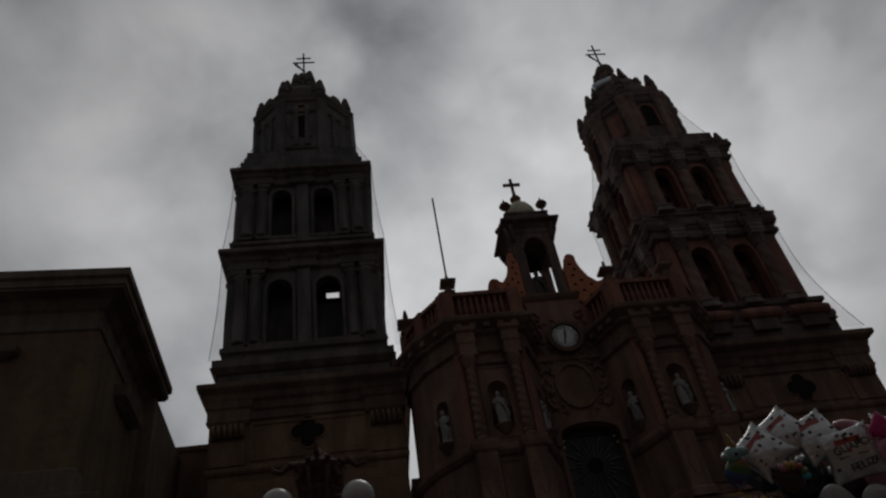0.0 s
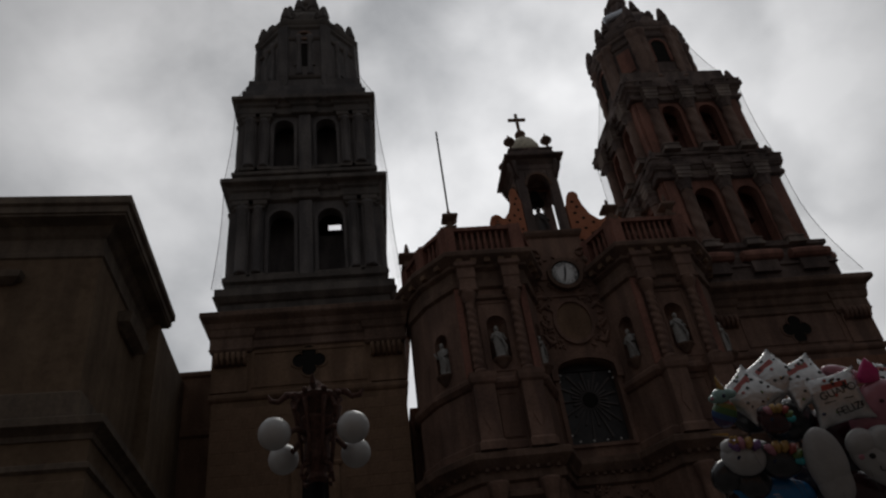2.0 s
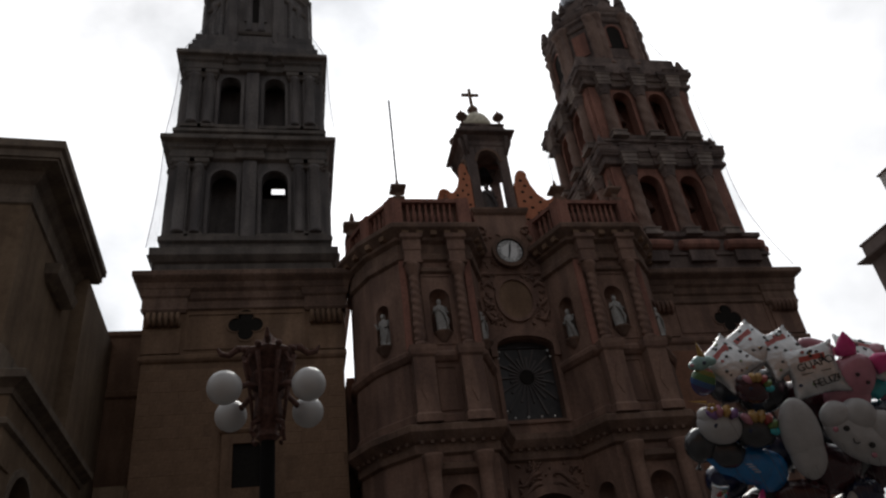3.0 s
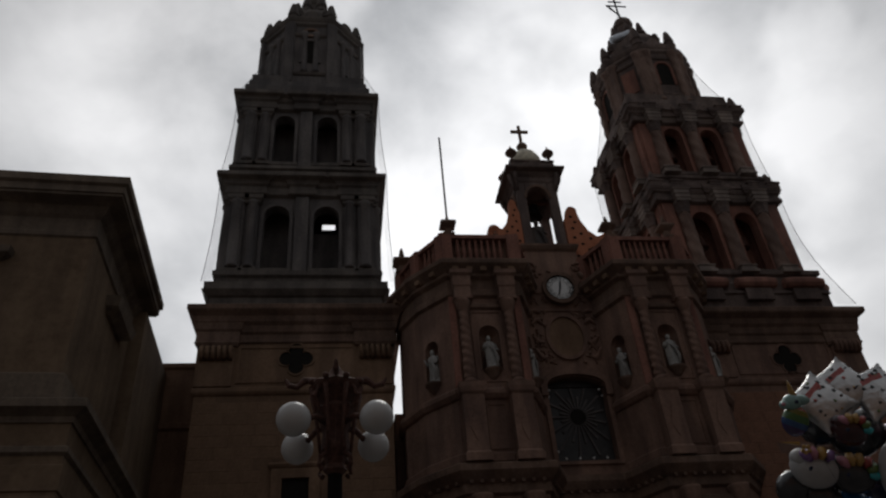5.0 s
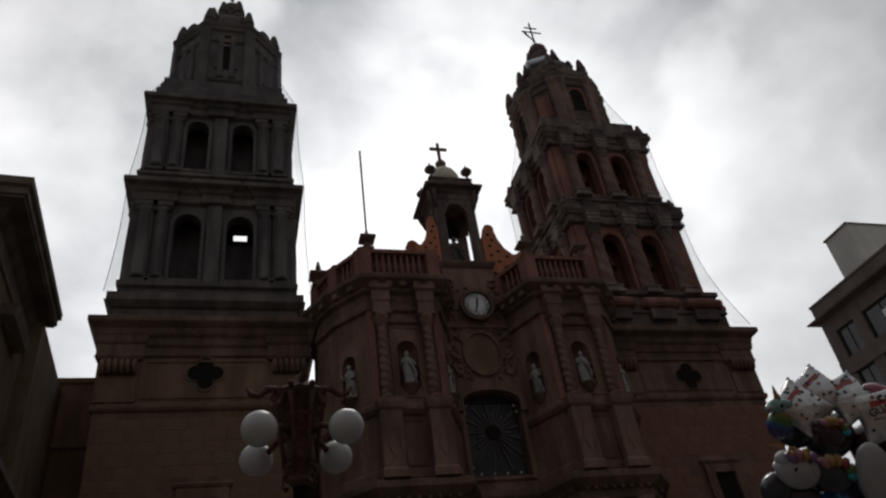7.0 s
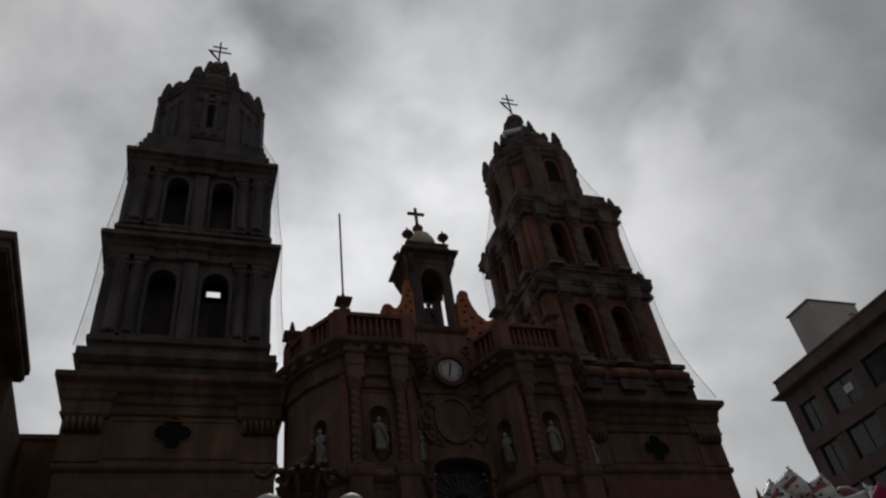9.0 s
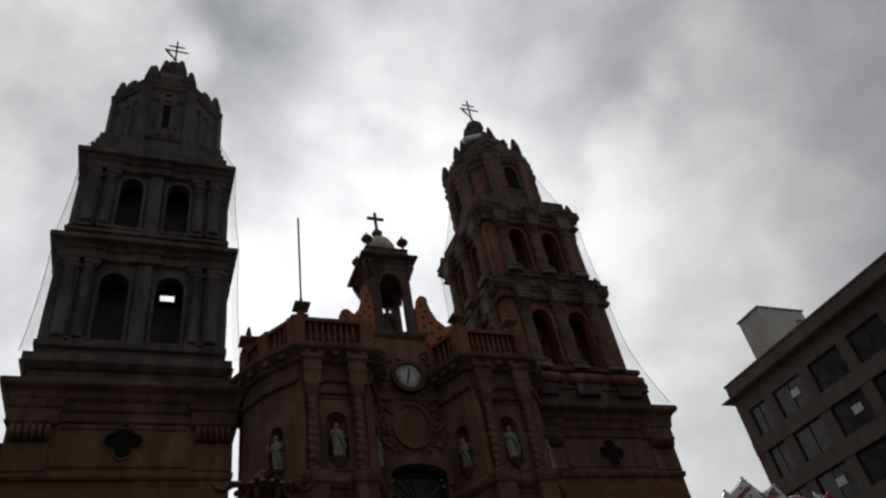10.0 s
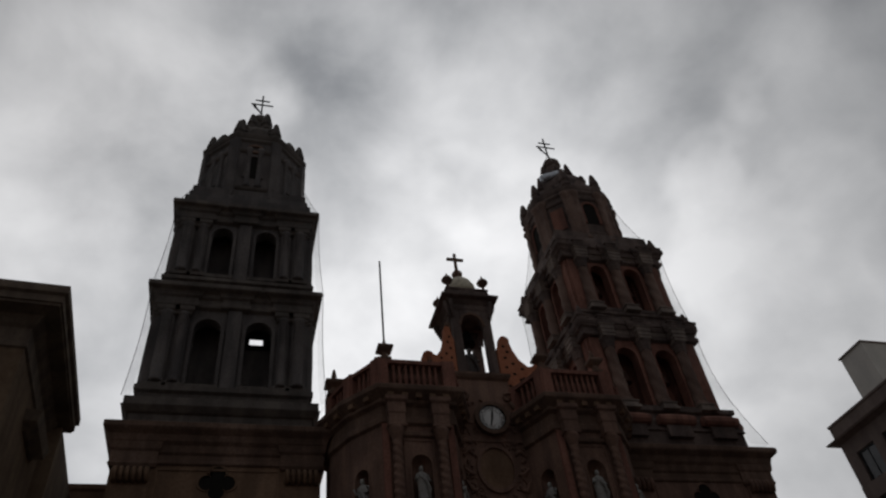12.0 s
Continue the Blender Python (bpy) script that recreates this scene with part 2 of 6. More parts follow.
def lathe(bm, profile, c=(0, 0, 0), seg=12, twist=0.0, lobes=0, amp=0.0):
    """Rings of (radius, height) round an upright axis; twist and lobes make a spiral shaft."""
    rings = []
    for r, z in profile:
        ring = []
        for i in range(seg):
            a = i * math.tau / seg
            rr = r * (1 + amp * math.cos(lobes * a + twist * z)) if lobes else r
            ring.append(bm.verts.new((c[0] + rr * math.cos(a), c[1] + rr * math.sin(a), c[2] + z)))
        rings.append(ring)
    for a, b in zip(rings, rings[1:]):
        for i in range(seg):
            bm.faces.new((a[i], a[(i + 1) % seg], b[(i + 1) % seg], b[i]))
    bm.faces.new(rings[0])
    bm.faces.new(rings[-1])


def plate(bm, outline, y0, y1, m=None):
    """A flat shape, an outline of (x, z), with thickness from y0 to y1."""
    a = [bm.verts.new((x, y0, z)) for x, z in outline]
    b = [bm.verts.new((x, y1, z)) for x, z in outline]
    n = len(a)
    bm.faces.new(a)
    bm.faces.new(b)
    for i in range(n):
        bm.faces.new((a[i], a[(i + 1) % n], b[(i + 1) % n], b[i]))
    if m:
        bmesh.ops.transform(bm, matrix=m, verts=a + b)


def arc(cx, cz, rx, rz, a0, a1, n):
    return [(cx + rx * math.cos(radians(a0 + (a1 - a0) * i / n)), cz + rz * math.sin(radians(a0 + (a1 - a0) * i / n))) for i in range(n + 1)]


def pierced_wall(bm, x0, x1, z0, z1, holes, y0, y1, m=None):
    """An upright slab with round-headed holes (xa, xb, sill, crown) that go through it."""
    at = x0
    for xa, xb, za, zc in sorted(holes):
        if xa > at:
            box(bm, at, xa, y0, y1, z0, z1, m)
        if za > z0:
            box(bm, xa, xb, y0, y1, z0, za, m)
        r = (xb - xa) / 2
        rise = min(r, zc - za)
        top = arc((xa + xb) / 2, zc - rise, r, rise, 180, 0, 12)
        plate(bm, top + [(xb, z1), (xa, z1)], y0, y1, m)
        at = xb
    if x1 > at:
        box(bm, at, x1, y0, y1, z0, z1, m)
    bmesh.ops.remove_doubles(bm, verts=bm.verts, dist=0.0005)


def arch_band(bm, cx, spring, r, wide, y0, y1, m=None, rz=None, foot=0.0):
    """A raised band round an arch, with straight feet."""
    rz = rz or r
    pts = arc(cx, spring, r + wide, rz + wide, 180, 0, 14)
    inn = arc(cx, spring, r, rz, 0, 180, 14)
    if foot:
        pts = [(cx - r - wide, spring - foot)] + pts + [(cx + r + wide, spring - foot)]
        inn = [(cx + r, spring - foot)] + inn + [(cx - r, spring - foot)]
    plate(bm, pts + inn, y0, y1, m)


def tube(bm, pts, r, seg=6):
    """A round bar along points."""
    rings = []
    for i, p in enumerate(pts):
        p = Vector(p)
        d = (Vector(pts[min(i + 1, len(pts) - 1)]) - Vector(pts[max(i - 1, 0)])).normalized()
        s = d.cross(Vector((0, 0, 1)) if abs(d.z) < 0.9 else Vector((1, 0, 0))).normalized()
        u = s.cross(d)
        rr = r[i] if isinstance(r, (list, tuple)) else r
        rings.append([bm.verts.new(p + (s * math.cos(a) + u * math.sin(a)) * rr) for a in (k * math.tau / seg for k in range(seg))])
    for a, b in zip(rings, rings[1:]):
        for i in range(seg):
            bm.faces.new((a[i], a[(i + 1) % seg], b[(i + 1) % seg], b[i]))
    bm.faces.new(rings[0])
    bm.faces.new(rings[-1])


def quatrefoil(cx, cz, r):
    pts = []
    for k in range(4):
        a = 90 * k
        pts += arc(cx + r * 0.55 * math.cos(radians(a)), cz + r * 0.55 * math.sin(radians(a)), r * 0.45, r * 0.45, a - 115, a + 115, 9)
    return pts


def ring_plate(bm, outer, inner, y0, y1, m=None):
    """A flat frame between two outlines with the same number of points."""
    vs = []
    q = [[bm.verts.new((x, y, z)) for x, z in o] for o in (outer, inner) for y in (y0, y1)]
    oa, ob_, ia, ib = q
    n = len(oa)
    for i in range(n):
        j = (i + 1) % n
        bm.faces.new((oa[i], oa[j], ob_[j], ob_[i]))
        bm.faces.new((ia[i], ia[j], ib[j], ib[i]))
        bm.faces.new((oa[i], oa[j], ia[j], ia[i]))
        bm.faces.new((ob_[i], ob_[j], ib[j], ib[i]))
    if m:
        bmesh.ops.transform(bm, matrix=m, verts=[v for l in q for v in l])


def B():
    return bmesh.new()


# ---- ground and far edge ----
bm = B()
box(bm, -900, 900, -900, 900, -0.4, 0.0)
tagged(part("ground", bm, PAVING), "grey stone paving of the plaza", "ground", kind="structure")

# unseen walls added behind the camera; their height blocks low skylight from the church
for i, (x0, x1, y0, y1, h) in enumerate(((-70, 70, -72, -64, 23.0), (-60, -52, -63.9, -18, 20.0))):
    bm = B()
    box(bm, x0, x1, y0, y1, 0, h)
    tagged(part("wall_south" if i == 0 else "wall_west", bm, LOWWALL), "plain brown unseen wall added to shade the church front", "wall", kind="structure")


# ---- bell towers ----
FINIAL = [(0.36, 0), (0.36, 0.18), (0.27, 0.24), (0.27, 0.36), (0.34, 0.44), (0.32, 0.62), (0.25, 0.9), (0.19, 1.15), (0.14, 1.3), (0.04, 1.42)]


def finial(parent, x, y, z, s, material):
    bm = B()
    lathe(bm, [(r * s * 0.86, h * s) for r, h in FINIAL], (0, 0, 0), 10)
    return part("finial", bm, material, parent, at=(x, y, z))


def side_pose(cx, k):
    """Turns a front made round x = 0 to the k-th side of a tower centred at cx, 0."""
    return Matrix.Translation((cx, 0, 0)) @ Matrix.Rotation(radians(90 * k), 4, "Z")


def bell_tower(cx, label, foot, body, shaft_mat, trim, hw, spiral, slot, light, shift, lift, drop, crown_lift):
    """hw: half widths of base cornice, plinth ledge, stage cornices; light: place of the quatrefoil; shift and lift: of the stages."""
    t = thing("bell_tower", label, "bell tower", "bell towers", at=(0, 0, 0))
    h3, hp, h2, h1 = hw
    hb = 4.3
    # base
    bm = B()
    loft(bm, square(cx, 0, hb), [(0, 0), (0, 18.3)])
    part("base", bm, foot, t)
    for z, hgt, out in ((14.9, 0.42, 0.14), (3.0, 0.5, 0.15)):
        bm = B()
        loft(bm, square(cx, 0, hb), [(0, z), (out * 0.6, z + 0.06), (out, z + hgt * 0.4), (out, z + hgt * 0.8), (0, z + hgt)])
        part("string_course", bm, foot, t)
    # corner pilasters of the upper base with their broken entablature
    for k in range(4):
        for s in (-1, 1):
            bm = B()
            m = side_pose(cx, k)
            box(bm, s * 3.55 - 0.78, s * 3.55 + 0.78, -hb - 0.10, -hb + 0.3, 15.34, 17.2, m)
            part("corner_pilaster", bm, foot, t)
            bm = B()
            loft(bm, [(s * 3.55 - 0.8, -hb), (s * 3.55 - 0.8, -hb - 0.02), (s * 3.55 + 0.8, -hb - 0.02), (s * 3.55 + 0.8, -hb)],
                 [(0.12, 17.2), (0.2, 17.35), (0.16, 17.4), (0.16, 17.9), (0.24, 18.0), (0.30, 18.28), (0.30, 18.3)], closed=False)
            bmesh.ops.transform(bm, matrix=m, verts=bm.verts)
            part("capital_block", bm, DARKTRIM, t)
            if k == 0:
                for j in range(6):
                    x_ = s * 3.55 - 0.62 + 0.25 * j
                    bm = B()
                    tube(bm, [(x_, -hb - 0.12, 16.62), (x_, -hb - 0.26, 16.72), (x_, -hb - 0.34, 16.92), (x_, -hb - 0.3, 17.12), (x_, -hb - 0.14, 17.2)], 0.115, 8)
                    bmesh.ops.transform(bm, matrix=m, verts=bm.verts)
                    part("flute", bm, foot, t, smooth=True)
    bm = B()
    loft(bm, square(cx, 0, hb), [(0.02, 17.34), (0.1, 17.4), (0.1, 17.52), (0.04, 17.56), (0.04, 17.8), (0.14, 17.9), (0.2, 18.2), (0.34, 18.35),
                                 (0.42, 18.6), (h3 - hb - 0.06, 18.78), (h3 - hb, 18.86), (h3 - hb, 19.08), (h3 - hb - 0.08, 19.14), (0.1, 19.3)])
    part("base_cornice", bm, DARKTRIM, t)
    # quatrefoil in a shallow panel; a dark plate gives its shade
    bm = B()
    q = quatrefoil(light[0], light[1], 0.76)
    ring_plate(bm, quatrefoil(light[0], light[1], 0.86), q, -hb - 0.05, -hb + 0.02, side_pose(cx, 0))
    part("quatrefoil_frame", bm, foot, t)
    bm = B()
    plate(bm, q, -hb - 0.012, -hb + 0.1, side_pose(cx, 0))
    part("quatrefoil_light", bm, OPENING_SHADE, t, "dark four-lobed plate painted as a shaded opening")
    bm = B()
    ring_plate(bm, [(-2.6, 15.5), (2.6, 15.5), (2.6, 17.3), (-2.6, 17.3)], [(-2.5, 15.6), (2.5, 15.6), (2.5, 17.2), (-2.5, 17.2)], -hb - 0.05, -hb + 0.02, side_pose(cx, 0))
    part("panel_frame", bm, foot, t)
    bm = B()
    m0 = side_pose(cx, 0)
    # window shade as a dark plate on the unpierced wall
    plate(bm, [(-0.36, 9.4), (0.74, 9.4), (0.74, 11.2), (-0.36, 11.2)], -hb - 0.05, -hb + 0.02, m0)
    part("window_opening", bm, OPENING_SHADE, t)
    bm = B()
    ring_plate(bm, [(-0.8, 9.0), (1.18, 9.0), (1.18, 11.6), (-0.8, 11.6)], [(-0.36, 9.4), (0.74, 9.4), (0.74, 11.2), (-0.36, 11.2)], -hb - 0.2, -hb + 0.02, m0)
    part("window_frame", bm, foot, t)
    bm = B()
    loft(bm, [(-0.8, -hb), (-0.8, -hb - 0.02), (1.18, -hb - 0.02), (1.18, -hb)], [(0.02, 11.6), (0.12, 11.7), (0.16, 11.8), (0.04, 11.9)], closed=False)
    bmesh.ops.transform(bm, matrix=m0, verts=bm.verts)
    part("window_hood", bm, foot, t)
    bm = B()
    plate(bm, [(-0.7, 9.0), (1.08, 9.0), (0.8, 8.8), (0.5, 8.85), (0.19, 8.6), (-0.12, 8.85), (-0.42, 8.8)], -hb - 0.22, -hb + 0.02, m0)
    part("window_apron", bm, foot, t)
    fixed = list(t.children)
    # stepped plinth
    bm = B()
    loft(bm, square(cx, 0, 4.0), [(0.1, 18.6), (0.1, 20.0), (0.22, 20.05), (hp - 4.0 + 0.08, 20.3), (hp - 4.0, 20.35), (hp - 4.0, 20.75),
                                  (-0.05, 20.9), (-0.05, 21.2), (0.12, 21.3), (0.12, 21.55), (-0.1, 21.65)])
    part("plinth", bm, trim, t)
    if spiral:
        for k in (0, 1, 3):
            for s in (-1, 0, 1):
                bm = B()
                m = side_pose(cx, k)
                lathe(bm, [(0.02, -1.15), (0.28, -1.1), (0.33, -0.6), (0.34, 0), (0.33, 0.6), (0.28, 1.1), (0.02, 1.15)], (0, 0, 0), 10)
                bmesh.ops.transform(bm, matrix=m @ pose(s * 2.75, -4.28, 20.62, 0, 90, 0), verts=bm.verts)
                part("torus_moulding", bm, PINK, t, "rounded red stone roll")
                bm = B()
                box(bm, s * 2.75 - 0.75, s * 2.75 + 0.75, -4.36, -4.0, 19.6, 20.28, m)
                part("plinth_block", bm, trim, t)
    # the two bell stages
    low, top_ = (3.55, 3.35) if spiral else (3.66, 3.5)
    stages = ((21.55, 26.55, low, (0.62, 1.95), (21.95, 25.9), h2, 27.66), (28.75, 33.15, top_, (0.64, 1.8), (29.15, 32.75), h1, 34.22))
    for si, (z0, z1, hs, (xa, xb), (sill, crown), hc, zc) in enumerate(stages):
        if si == 1:
            bm = B()
            loft(bm, square(cx, 0, hs), [(0.42, 27.5), (0.42, 28.0), (0.34, 28.06), (0.34, 28.25), (0.5, 28.32), (0.5, 28.5), (0.26, 28.62), (0.26, 28.75), (0.05, 28.8)], cap=False)
            part("stage_plinth", bm, trim, t)
        for k in range(4):
            m = side_pose(cx, k)
            bm = B()
            if k == 2 and slot and si == 1:
                for xa_, xb_, za_, zb_ in ((-hs, hs, z0, 29.62), (-hs, hs, 30.08, z1), (-0.84, hs, 29.62, 30.08), (-hs, -1.66, 29.62, 30.08)):
                    box(bm, xa_, xb_, -hs, -hs + 0.08, za_, zb_, m)
                bmesh.ops.remove_doubles(bm, verts=bm.verts, dist=0.0005)
            elif k == 2:
                box(bm, -hs, hs, -hs, -hs + 0.6, z0, z1, m)
            else:
                e = 0 if k % 2 == 0 else 0.6
                pierced_wall(bm, -hs + e, hs - e, z0, z1, [(-xb, -xa, sill, crown), (xa, xb, sill, crown)], -hs, -hs + 0.6, m)
            part("stage_wall", bm, body, t)
            if k != 2:
                # screen added behind the openings to catch skylight and lighten them
                bm = B()
                e = 1.1 if k else 0.65
                right = 0.0 if not k and slot and si == 0 else hs - e
                box(bm, -hs + e, right, -hs + 1.3 + 0.2 * (k == 0), -hs + 1.45 + 0.2 * (k == 0), z0, z1, m)
                if right == 0.0:
                    box(bm, 0.0, hs - e, -hs + 1.5, -hs + 1.65, z0, 25.2, m)
                part("inner_screen", bm, body, t)
                for bx in (-(xa + xb) / 2, (xa + xb) / 2) if spiral else ():
                    # a bell hangs behind each opening
                    bm = B()
                    lathe(bm, [(0.36, 0), (0.34, 0.08), (0.26, 0.3), (0.22, 0.6), (0.16, 0.78), (0.04, 0.84)], (bx, -hs + 0.9, crown - 1.9), 12)
                    bmesh.ops.transform(bm, matrix=m, verts=bm.verts)
                    part("hung_bell", bm, RUST, t, smooth=True)
            if k == 2:
                continue
            for s in (-1, 1):
                mid = s * (xa + xb) / 2
                bm = B()
                arch_band(bm, mid, crown - (xb - xa) / 2, (xb - xa) / 2, 0.17, -hs - 0.09, -hs + 0.05, m, foot=crown - sill - (xb - xa) / 2)
                part("arch_surround", bm, shaft_mat, t)
                bm = B()
                box(bm, mid - 0.85, mid + 0.85, -hs - 0.2, -hs + 0.1, sill - 0.3, sill - 0.08, m)
                part("sill", bm, trim, t)
                if spiral:
                    # two corner shafts; the twisted column stands beside the opening
                    bm = B()
                    box(bm, s * (hs - 0.32) - 0.34, s * (hs - 0.32) + 0.34, -hs - 0.16, -hs + 0.1, z0, z1 - 0.1, m)
                    part("pilaster", bm, shaft_mat, t)
                else:
                    for px_, wd in ((s * (hs - 0.35), 0.36), (s * (hs - 1.15), 0.28)):
                        bm = B()
                        box(bm, px_ - wd, px_ + wd, -hs - 0.2, -hs + 0.1, z0, z1 - 0.1, m)
                        part("pilaster", bm, shaft_mat, t)
                        bm = B()
                        hh = z1 - z0
                        lathe(bm, [(wd * 0.95, 0.3), (wd * 0.95, 0.42), (wd * 0.78, 0.5), (wd * 0.8, hh * 0.4), (wd * 0.7, hh - 0.75), (wd * 0.85, hh - 0.66), (wd * 0.95, hh - 0.5)], (px_, -hs - 0.2, z0), 12)
                        bmesh.ops.transform(bm, matrix=m, verts=bm.verts)
                        part("shaft", bm, shaft_mat, t, smooth=True)
                        for nm, za_, zb_, o_ in (("pilaster_capital", z1 - 0.66, z1 - 0.12, 0.2), ("pilaster_base", z0 + 0.02, z0 + 0.46, 0.17)):
                            bm = B()
                            o_ += 0.004 * k
                            fl = [(0.0, za_), (o_ * 0.55, za_ + 0.1), (o_ * 0.45, za_ + 0.2), (o_, za_ + 0.3), (o_, zb_)] if "capital" in nm else [(o_, za_), (o_, za_ + 0.18), (o_ * 0.5, za_ + 0.26), (0.02, zb_)]
                            loft(bm, [(px_ - wd, -hs + 0.05), (px_ - wd, -hs - 0.21), (px_ + wd, -hs - 0.21), (px_ + wd, -hs + 0.05)], fl, closed=False)
                            bmesh.ops.transform(bm, matrix=m, verts=bm.verts)
                            part(nm, bm, trim, t)
            # columns or a flat pier between and beside the openings
            for cxx in ((-2.42, 0.0, 2.42) if spiral else (0.0,)):
                bm = B()
                hgt = z1 - z0 - 0.5
                if spiral:
                    prof = [(0.46, 0), (0.46, 0.16), (0.4, 0.22), (0.43, 0.3), (0.36, 0.38)]
                    nz = 44
                    prof += [(0.37 - 0.05 * i / nz, 0.4 + (hgt - 1.1) * i / nz) for i in range(nz + 1)]
                    lathe(bm, prof, (0, 0, 0), 20, twist=6.5, lobes=3, amp=0.09)
                    bmesh.ops.transform(bm, matrix=m @ Matrix.Translation((cxx, -hs - 0.2, z0 + 0.25)), verts=bm.verts)
                    part("twisted_column", bm, COLUMN, t, "grey-brown carved twisted column", smooth=True)
                    bm = B()
                    lathe(bm, [(0.33, 0), (0.38, 0.05), (0.33, 0.1), (0.36, 0.25), (0.42, 0.36), (0.38, 0.42), (0.46, 0.58), (0.5, 0.66), (0.48, 0.7)], (0, 0, 0), 24, twist=2.0, lobes=8, amp=0.09)
                    bmesh.ops.transform(bm, matrix=m @ Matrix.Translation((cxx, -hs - 0.2, z0 + 0.25 + hgt - 0.72)), verts=bm.verts)
                    part("leafy_capital", bm, TRIM_PINK, t, smooth=True)
                    bm = B()
                    loft(bm, square(cxx, -hs - 0.3, 0.44), [(0.08, z0 - 0.2), (0.08, z0 - 0.05), (0.0, z0 + 0.02), (0.0, z0 + 0.18), (0.06, z0 + 0.2), (0.06, z0 + 0.26)])
                    bmesh.ops.transform(bm, matrix=m, verts=bm.verts)
                    part("column_foot", bm, FRIEZE, t)
                    bm = B()
                    loft(bm, square(cxx, -hs - 0.26, 0.42), [(0.0, z1 - 0.26), (0.0, z1 - 0.08), (0.05, z1 - 0.04), (0.02, z1 + 0.06), (0.02, z1 + 0.2), (0.07, z1 + 0.24), (0.03, z1 + 0.3), (0.03, z1 + 0.5), (0.1, z1 + 0.56), (0.1, z1 + 0.62)])
                    bmesh.ops.transform(bm, matrix=m, verts=bm.verts)
                    part("frieze_block", bm, FRIEZE, t, "pale grey moulded block over the column")
                else:
                    box(bm, cxx - 0.34, cxx + 0.34, -hs - 0.2, -hs + 0.1, z0, z1 - 0.1, m)
                    part("pilaster", bm, shaft_mat, t)
        # entablature with blocks breaking forward over the supports
        bm = B()
        o = hc - hs
        loft(bm, square(cx, 0, hs), [(0.0, z1 - 0.1), (0.22, z1), (0.22, z1 + 0.22), (0.16, z1 + 0.26), (0.16, z1 + 0.5), (0.28, z1 + 0.58),
                                     (0.36, z1 + 0.76), (o - 0.1, zc - 0.24), (o, zc - 0.2), (o, zc - 0.05), (o - 0.07, zc), (0.0, zc + 0.02)], cap=False)
        part("cornice", bm, trim, t)
        if spiral:
            bm = B()
            loft(bm, square(cx, 0, hs), [(0.2, z1 + 0.24), (0.245, z1 + 0.28), (0.19, z1 + 0.31), (0.19, z1 + 0.4), (0.235, z1 + 0.44), (0.235, z1 + 0.5), (0.16, z1 + 0.54)], cap=False)
            part("frieze", bm, FRIEZE, t, "pale grey moulded frieze")
            for k in (0, 1, 3):
                for xx in (-hs - 0.1, -2.42, 0.0, 2.42, hs + 0.1):
                    bm = B()
                    loft(bm, square(xx, -hc + 0.22, 0.36), [(0.0, zc - 0.02), (0.0, zc + 0.12), (0.06, zc + 0.16), (0.06, zc + 0.24), (-0.12, zc + 0.3), (-0.16, zc + 0.46)])
                    bmesh.ops.transform(bm, matrix=side_pose(cx, k), verts=bm.verts)
                    part("crest_stone", bm, trim, t)
        for k in (0, 1, 3):
            m = side_pose(cx, k)
            for n_, (xx, w) in enumerate(((-hs + 0.3, 0.34), (-2.42, 0.3), (0.0, 0.4), (2.42, 0.3), (hs - 0.3, 0.34)) if spiral else ((-hs + 0.75, 0.72), (0.0, 0.4), (hs - 0.75, 0.72))):
                bm = B()
                e = 0.007 * (n_ % 2) + 0.002 * k
                loft(bm, [(xx - w, -hs), (xx - w, -hs - 0.01), (xx + w, -hs - 0.01), (xx + w, -hs)],
                     [(0.3 + e, z1 - 0.05 - e), (0.36 + e, z1), (0.36 + e, z1 + 0.2), (0.28 + e, z1 + 0.26), (0.28 + e, z1 + 0.5), (0.42 + e, z1 + 0.6), (0.42 + e, z1 + 0.68), (0.5 + e, z1 + 0.78),
                      (o + 0.05 + e, zc - 0.24), (o + 0.09 + e, zc - 0.2), (o + 0.09 + e, zc + 0.03 + e)], closed=False)
                bmesh.ops.transform(bm, matrix=m, verts=bm.verts)
                part("cornice_block", bm, trim, t)
    below = {o.name for o in t.children}
    # octagonal drum, dome and lantern
    bm = B()
    loft(bm, square(cx, 0, 3.4), [(0.3, 33.6), (0.3, 34.7), (0.15, 34.85), (0.1, 35.3), (0.0, 35.4), (0.0, 35.9)])
    part("drum_plinth", bm, trim if spiral else body, t)
    R = 3.28 if spiral else 3.5
    dz = 0.3 if spiral else 0.7
    drum_mat = trim if spiral else body
    ap = R * math.cos(math.pi / 8)
    bm = B()
    loft(bm, octagon(cx, 0, R), [(0, 35.4), (0, 40.45 + dz)])
    part("drum", bm, drum_mat, t)
    for i in range(8):
        a = (i + 0.5) * math.tau / 8
        bm = B()
        if spiral:
            for dx in (-0.36, 0.36):
                col = B()
                lathe(col, [(0.3, 0), (0.3, 0.2), (0.22, 0.3)] + [(0.21, 0.35 + 4.0 * q / 26) for q in range(27)] + [(0.24, 4.5), (0.32, 4.8), (0.32, 5.0)], (0, 0, 0), 14, twist=6.0, lobes=2, amp=0.16)
                bmesh.ops.transform(col, matrix=Matrix.Translation((cx, 0, 0)) @ Matrix.Rotation(a + math.pi / 2, 4, "Z") @ Matrix.Translation((dx, -R + 0.0, 35.45)), verts=col.verts)
                part("drum_column", col, COLUMN, t, smooth=True)
        box(bm, -0.34, 0.34, -0.16, 0.4, 35.4, 40.35 + dz, Matrix.Translation((cx, 0, 0)) @ Matrix.Rotation(a + math.pi / 2, 4, "Z") @ Matrix.Translation((0, -R + 0.02, 0)))
